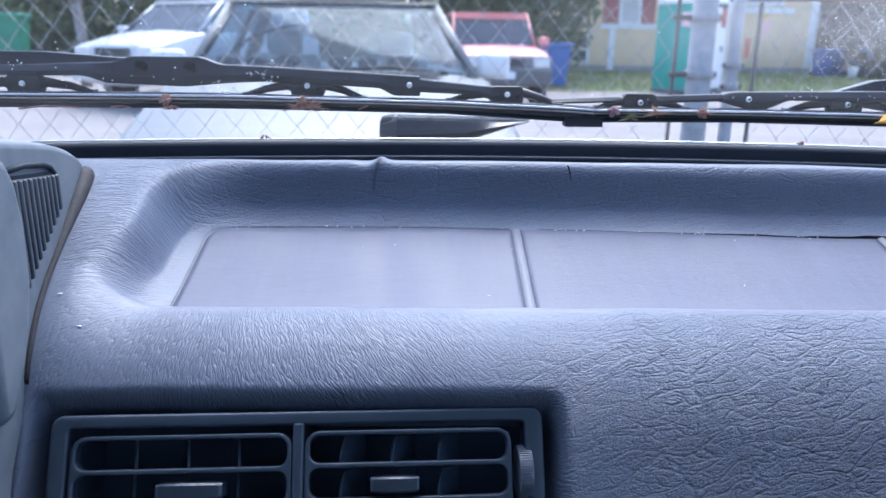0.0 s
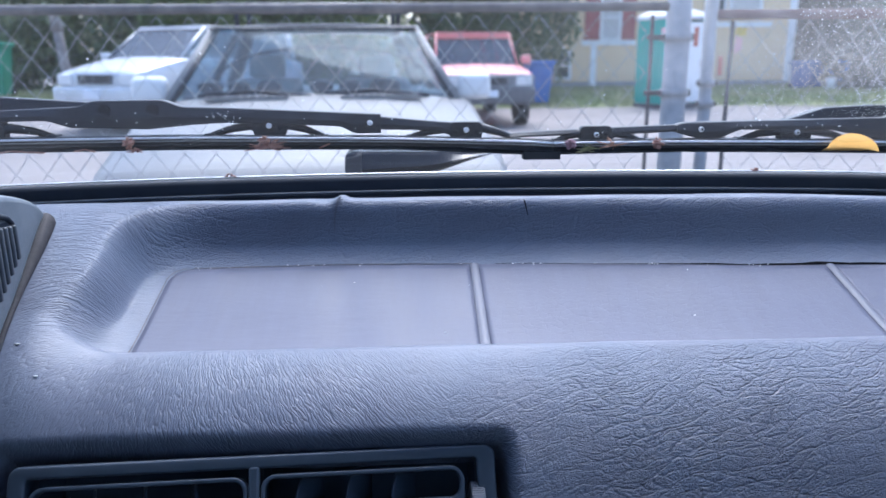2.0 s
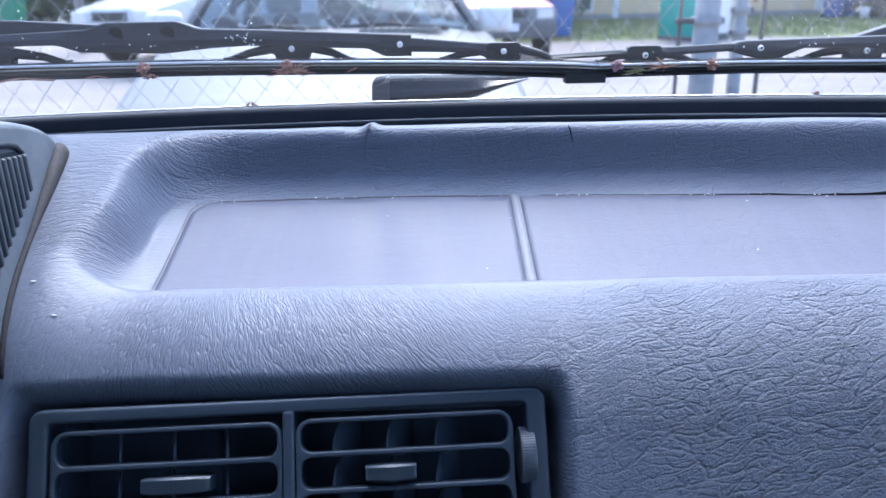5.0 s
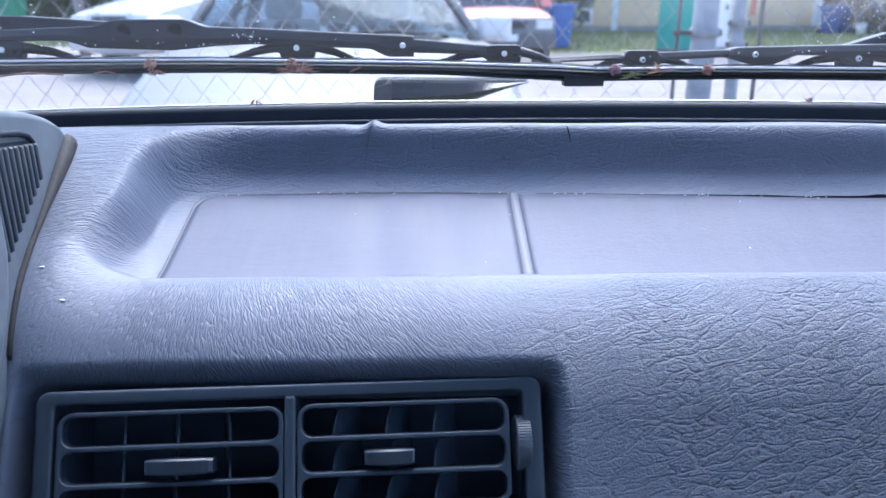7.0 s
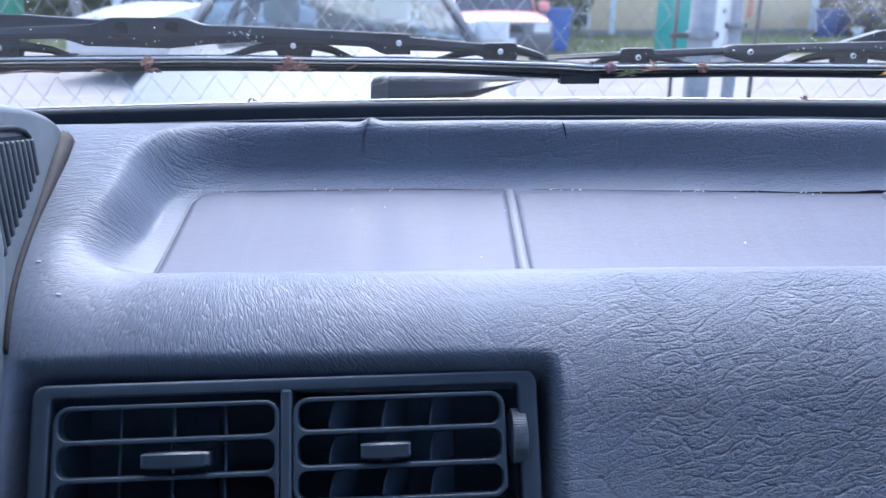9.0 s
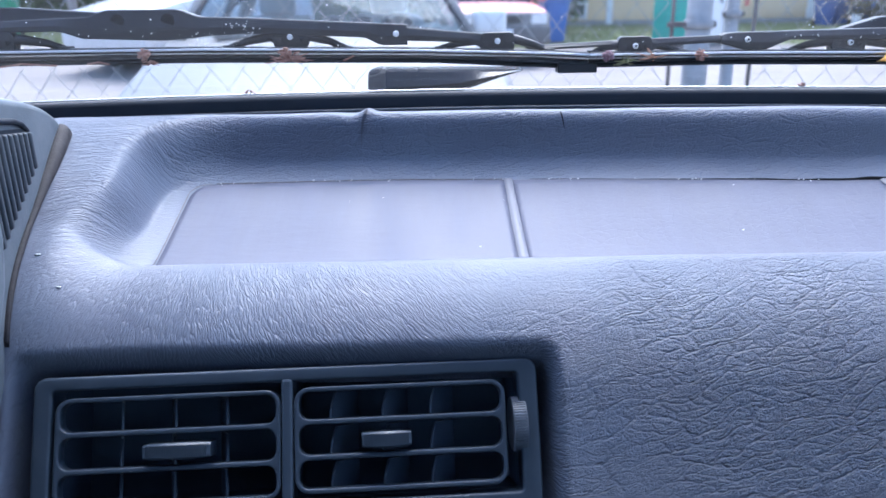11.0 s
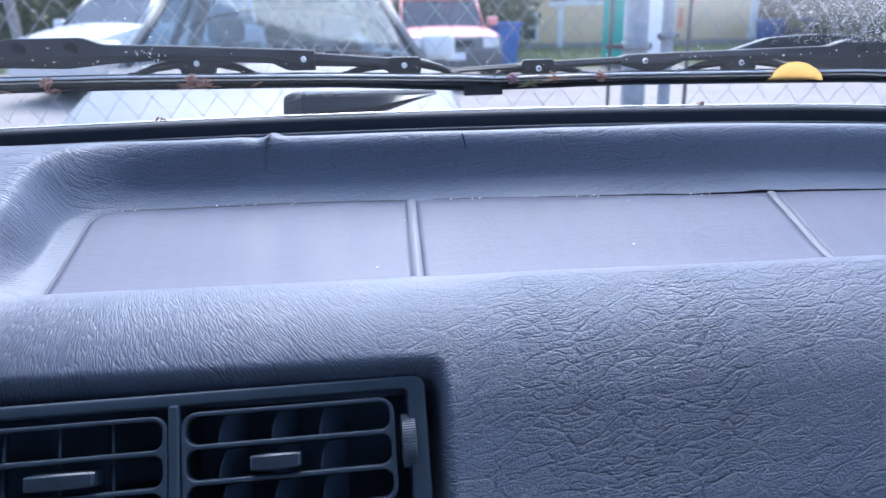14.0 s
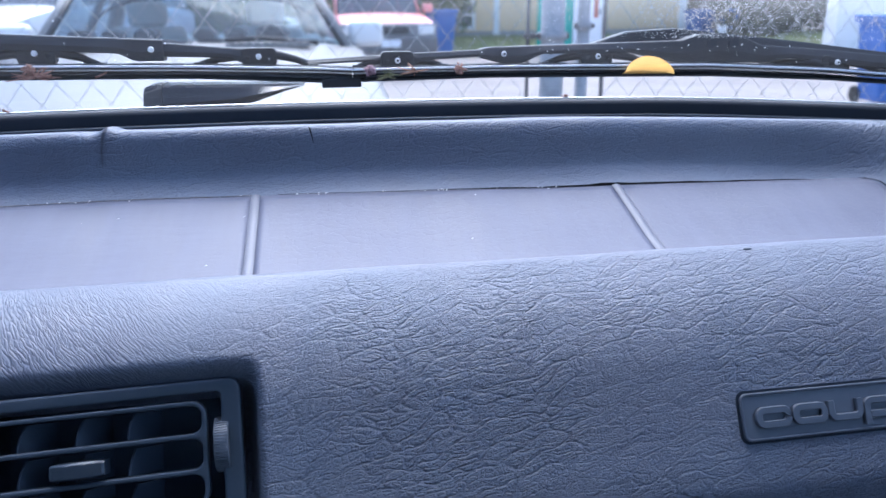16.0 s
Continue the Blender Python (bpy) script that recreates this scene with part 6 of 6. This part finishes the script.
# ---- bushes and trees ----
def foliage(name, label, blobs, n, size, colours, seed, kind="", trunk=None):
    """Leaves strewn through the outer part of overlapping uneven crowns."""
    rnd = random.Random(seed)
    verts, faces = [], []
    total = sum(r[3] * r[4] * r[5] for r in blobs) or 1
    for cx, cy, cz, rx, ry_, rz in blobs:
        for _ in range(int(n * rx * ry_ * rz / total)):
            d = Vector((rnd.gauss(0, 1), rnd.gauss(0, 1), rnd.gauss(0, 1))).normalized()
            r = rnd.uniform(0.35, 1.0) ** 0.5 * (0.82 + 0.3 * noise.noise(d * 2.2 + Vector((cx, cy, cz))))
            p = Vector((cx + d.x * rx * r, cy + d.y * ry_ * r, max(cz + d.z * rz * r, ground_z(cx, cy) + 0.02)))
            s = size * rnd.uniform(0.6, 1.3)
            a = Vector((rnd.uniform(-1, 1), rnd.uniform(-1, 1), rnd.uniform(-1, 1))).normalized()
            b = a.cross(Vector((rnd.uniform(-1, 1), rnd.uniform(-1, 1), rnd.uniform(-1, 1)))).normalized()
            i = len(verts)
            verts += [p - a * s, p - b * s * 0.45, p + a * s, p + b * s * 0.45]
            faces.append((i, i + 1, i + 2, i + 3))
    me = bpy.data.meshes.new("crown")
    me.from_pydata([tuple(v) for v in verts], [], faces)
    me.materials.append(colours)
    if trunk is None:
        return tagged(new(name, me), label, name.replace("_", " "), kind=kind)
    ob = thing(name, label, "tree", at=pose(trunk[0], trunk[1], ground_z(trunk[0], trunk[1])))
    c = new("crown", me)
    c.parent, c.matrix_parent_inverse = ob, ob.matrix_world.inverted()
    bm = bmesh.new()
    h = trunk[2]
    tube(bm, [(0, 0, 0), (0.05, 0.02, h * 0.4), (-0.03, 0.05, h)], [trunk[3], trunk[3] * 0.75, trunk[3] * 0.4], 10)
    for k in range(6):
        a = k * 1.05
        tube(bm, [(0.02, 0.03, h * (0.5 + 0.06 * k)), (math.cos(a) * 0.6, math.sin(a) * 0.6, h * (0.7 + 0.06 * k)), (math.cos(a) * 1.1, math.sin(a) * 1.1, h * (0.9 + 0.06 * k))], [trunk[3] * 0.4, trunk[3] * 0.25, 0.01], 7)
    part("trunk", bm, M_BARK, ob, "", True)
    return ob


def leaf_material(name, a, b):
    m = material(name, a, 0.6, 0, 0.3)
    t = m.node_tree.nodes
    g = t.new("ShaderNodeNewGeometry")
    mix = t.new("ShaderNodeMix")
    mix.data_type = "RGBA"
    mix.inputs[6].default_value, mix.inputs[7].default_value = (*a, 1), (*b, 1)
    link(m, g.outputs["Random Per Island"], mix.inputs[0])
    link(m, mix.outputs[2], t["Principled BSDF"].inputs["Base Color"])
    return m


M_BARK = varied("grey_bark", (0.16, 0.145, 0.135), (0.3, 0.28, 0.265), 0.9, 6, 60, 0.8, 0, 0.2, 0.02)
L_DARK = leaf_material("dark_leaves", (0.07, 0.105, 0.052), (0.18, 0.20, 0.10))
L_GREEN = leaf_material("green_leaves", (0.06, 0.1, 0.03), (0.16, 0.2, 0.07))
L_AUTUMN = leaf_material("autumn_leaves", (0.2, 0.13, 0.04), (0.16, 0.18, 0.07))
L_FAR = leaf_material("far_leaves", (0.07, 0.075, 0.055), (0.17, 0.16, 0.125))
foliage("hedge", "dark green overgrown hedge behind the silver car", [(-10.5, 18.5, 1.8, 3.0, 1.4, 2.4), (-6.8, 19.0, 2.0, 2.6, 1.4, 2.4), (-3.2, 19.4, 1.8, 2.2, 1.3, 2.2)], 26000, 0.11, L_DARK, 3, "stuff")
foliage("bush", "leafy green bush with autumn tints", [(-5.0, 17.6, 2.2, 1.6, 0.9, 1.5), (-2.2, 18.6, 2.2, 1.8, 0.8, 1.6)], 9000, 0.09, L_GREEN, 4)
foliage("autumn_tree", "autumn-coloured tree behind the hedge", [(-4.5, 22.0, 4.2, 3.0, 1.5, 2.2), (-9.0, 22.5, 4.5, 3.0, 1.5, 2.2), (0.0, 22, 4.0, 2.4, 1.5, 2.0)], 14000, 0.12, L_AUTUMN, 5, "", (-4.5, 22.0, 4.0, 0.2))
foliage("evergreen_tree", "dark evergreen tree beside the house", [(1.6, 22.0, 2.0, 1.9, 1.2, 2.4), (3.3, 21.5, 2.3, 1.7, 1.1, 2.2), (2.4, 22, 4.4, 2.2, 1.2, 1.8)], 16000, 0.11, L_DARK, 6, "", (2.4, 22.0, 3.5, 0.18))
foliage("far_bushes", "greyish brown bushes beyond the house", [(15.5, 24.5, 1.6, 2.4, 1.3, 2.0), (13.8, 22.5, 1.0, 1.6, 1.0, 1.2), (19.0, 26, 2.5, 3.5, 1.5, 2.6), (24, 26, 2.5, 3.5, 1.5, 2.8), (15.2, 28, 3.4, 2.4, 1.4, 3.4), (19, 30, 4.0, 3.6, 1.5, 4.0)], 52000, 0.13, L_FAR, 7, "stuff")
foliage("far_woods", "distant line of woods closing the view", [(x, 44, 4.0, 7.0, 2.5, 6.0) for x in range(-46, 60, 9)], 26000, 0.4, L_GREEN, 8, "stuff")
snag = thing("tree_stump", "pale weathered broken tree trunk before the hedge", "tree trunk", at=pose(-6.1, 13.4, ground_z(-6.1, 13.4)))
bm = bmesh.new()
tube(bm, [(0, 0, 0), (0.02, 0, 0.7), (-0.05, 0, 1.55)], [0.10, 0.085, 0.08], 12)
for k in range(5):
    tube(bm, [(0.06 * math.cos(k * 1.3) - 0.04, 0.06 * math.sin(k * 1.3), 1.4), (0.09 * math.cos(k * 1.3) - 0.05, 0.08 * math.sin(k * 1.3), 1.6 + 0.05 * k)], [0.05, 0.01], 6)
part("trunk", bm, M_BARK, snag, "", True)

# ---- rain drops and specks on the glass ----
M_DROP = material("water_drop", (0.9, 0.92, 0.95), 0.15, 0, 0.6)
glow_through = add(M_DROP, "BsdfTranslucent", Color=(0.95, 0.95, 0.95, 1))
drop_mix = add(M_DROP, "MixShader", Fac=0.6)
link(M_DROP, M_DROP.node_tree.nodes["Principled BSDF"].outputs[0], drop_mix.inputs[1])
link(M_DROP, glow_through.outputs[0], drop_mix.inputs[2])
link(M_DROP, drop_mix.outputs[0], M_DROP.node_tree.nodes["Material Output"].inputs[0])
rnd = random.Random(21)
verts, faces = [], []


def drop(p, r):
    n = len(verts)
    for d in ((1, 0, 0), (0, 0.84, -0.54), (-1, 0, 0), (0, -0.84, 0.54)):
        verts.append(tuple(p + Vector(d) * r))
    verts.append(tuple(p + Vector((0, 0.54, 0.84)) * r * 0.7))
    for k in range(4):
        faces.append((n + k, n + (k + 1) % 4, n + 4))
    faces.append((n + 3, n + 2, n + 1, n))


for _ in range(60000):
    x, d = 0.16 + 0.44 * rnd.random(), 0.05 + 0.17 * rnd.random()
    if rnd.random() > ease(0.18, 0.38, x + 0.25 * d) * (0.55 + 0.9 * noise.noise((x * 14, d * 14, 4))):
        continue
    drop(glass_point(x, d, 0.0006), rnd.uniform(0.00018, 0.00042) * rnd.random() ** 0.3)
for _ in range(60):
    drop(glass_point(rnd.gauss(-0.125, 0.012), rnd.uniform(0.022, 0.05), 0.0006), rnd.uniform(0.00015, 0.0004))
for _ in range(70):
    drop(glass_point(rnd.uniform(-0.3, 0.25), rnd.uniform(0.03, 0.14), 0.0006), rnd.uniform(0.0003, 0.0007))
me = bpy.data.meshes.new("rain_drops")
me.from_pydata(verts, [], faces)
me.materials.append(M_DROP)
tagged(new("rain_drops", me), "small water drops and specks on the windscreen", "water drops", kind="stuff")
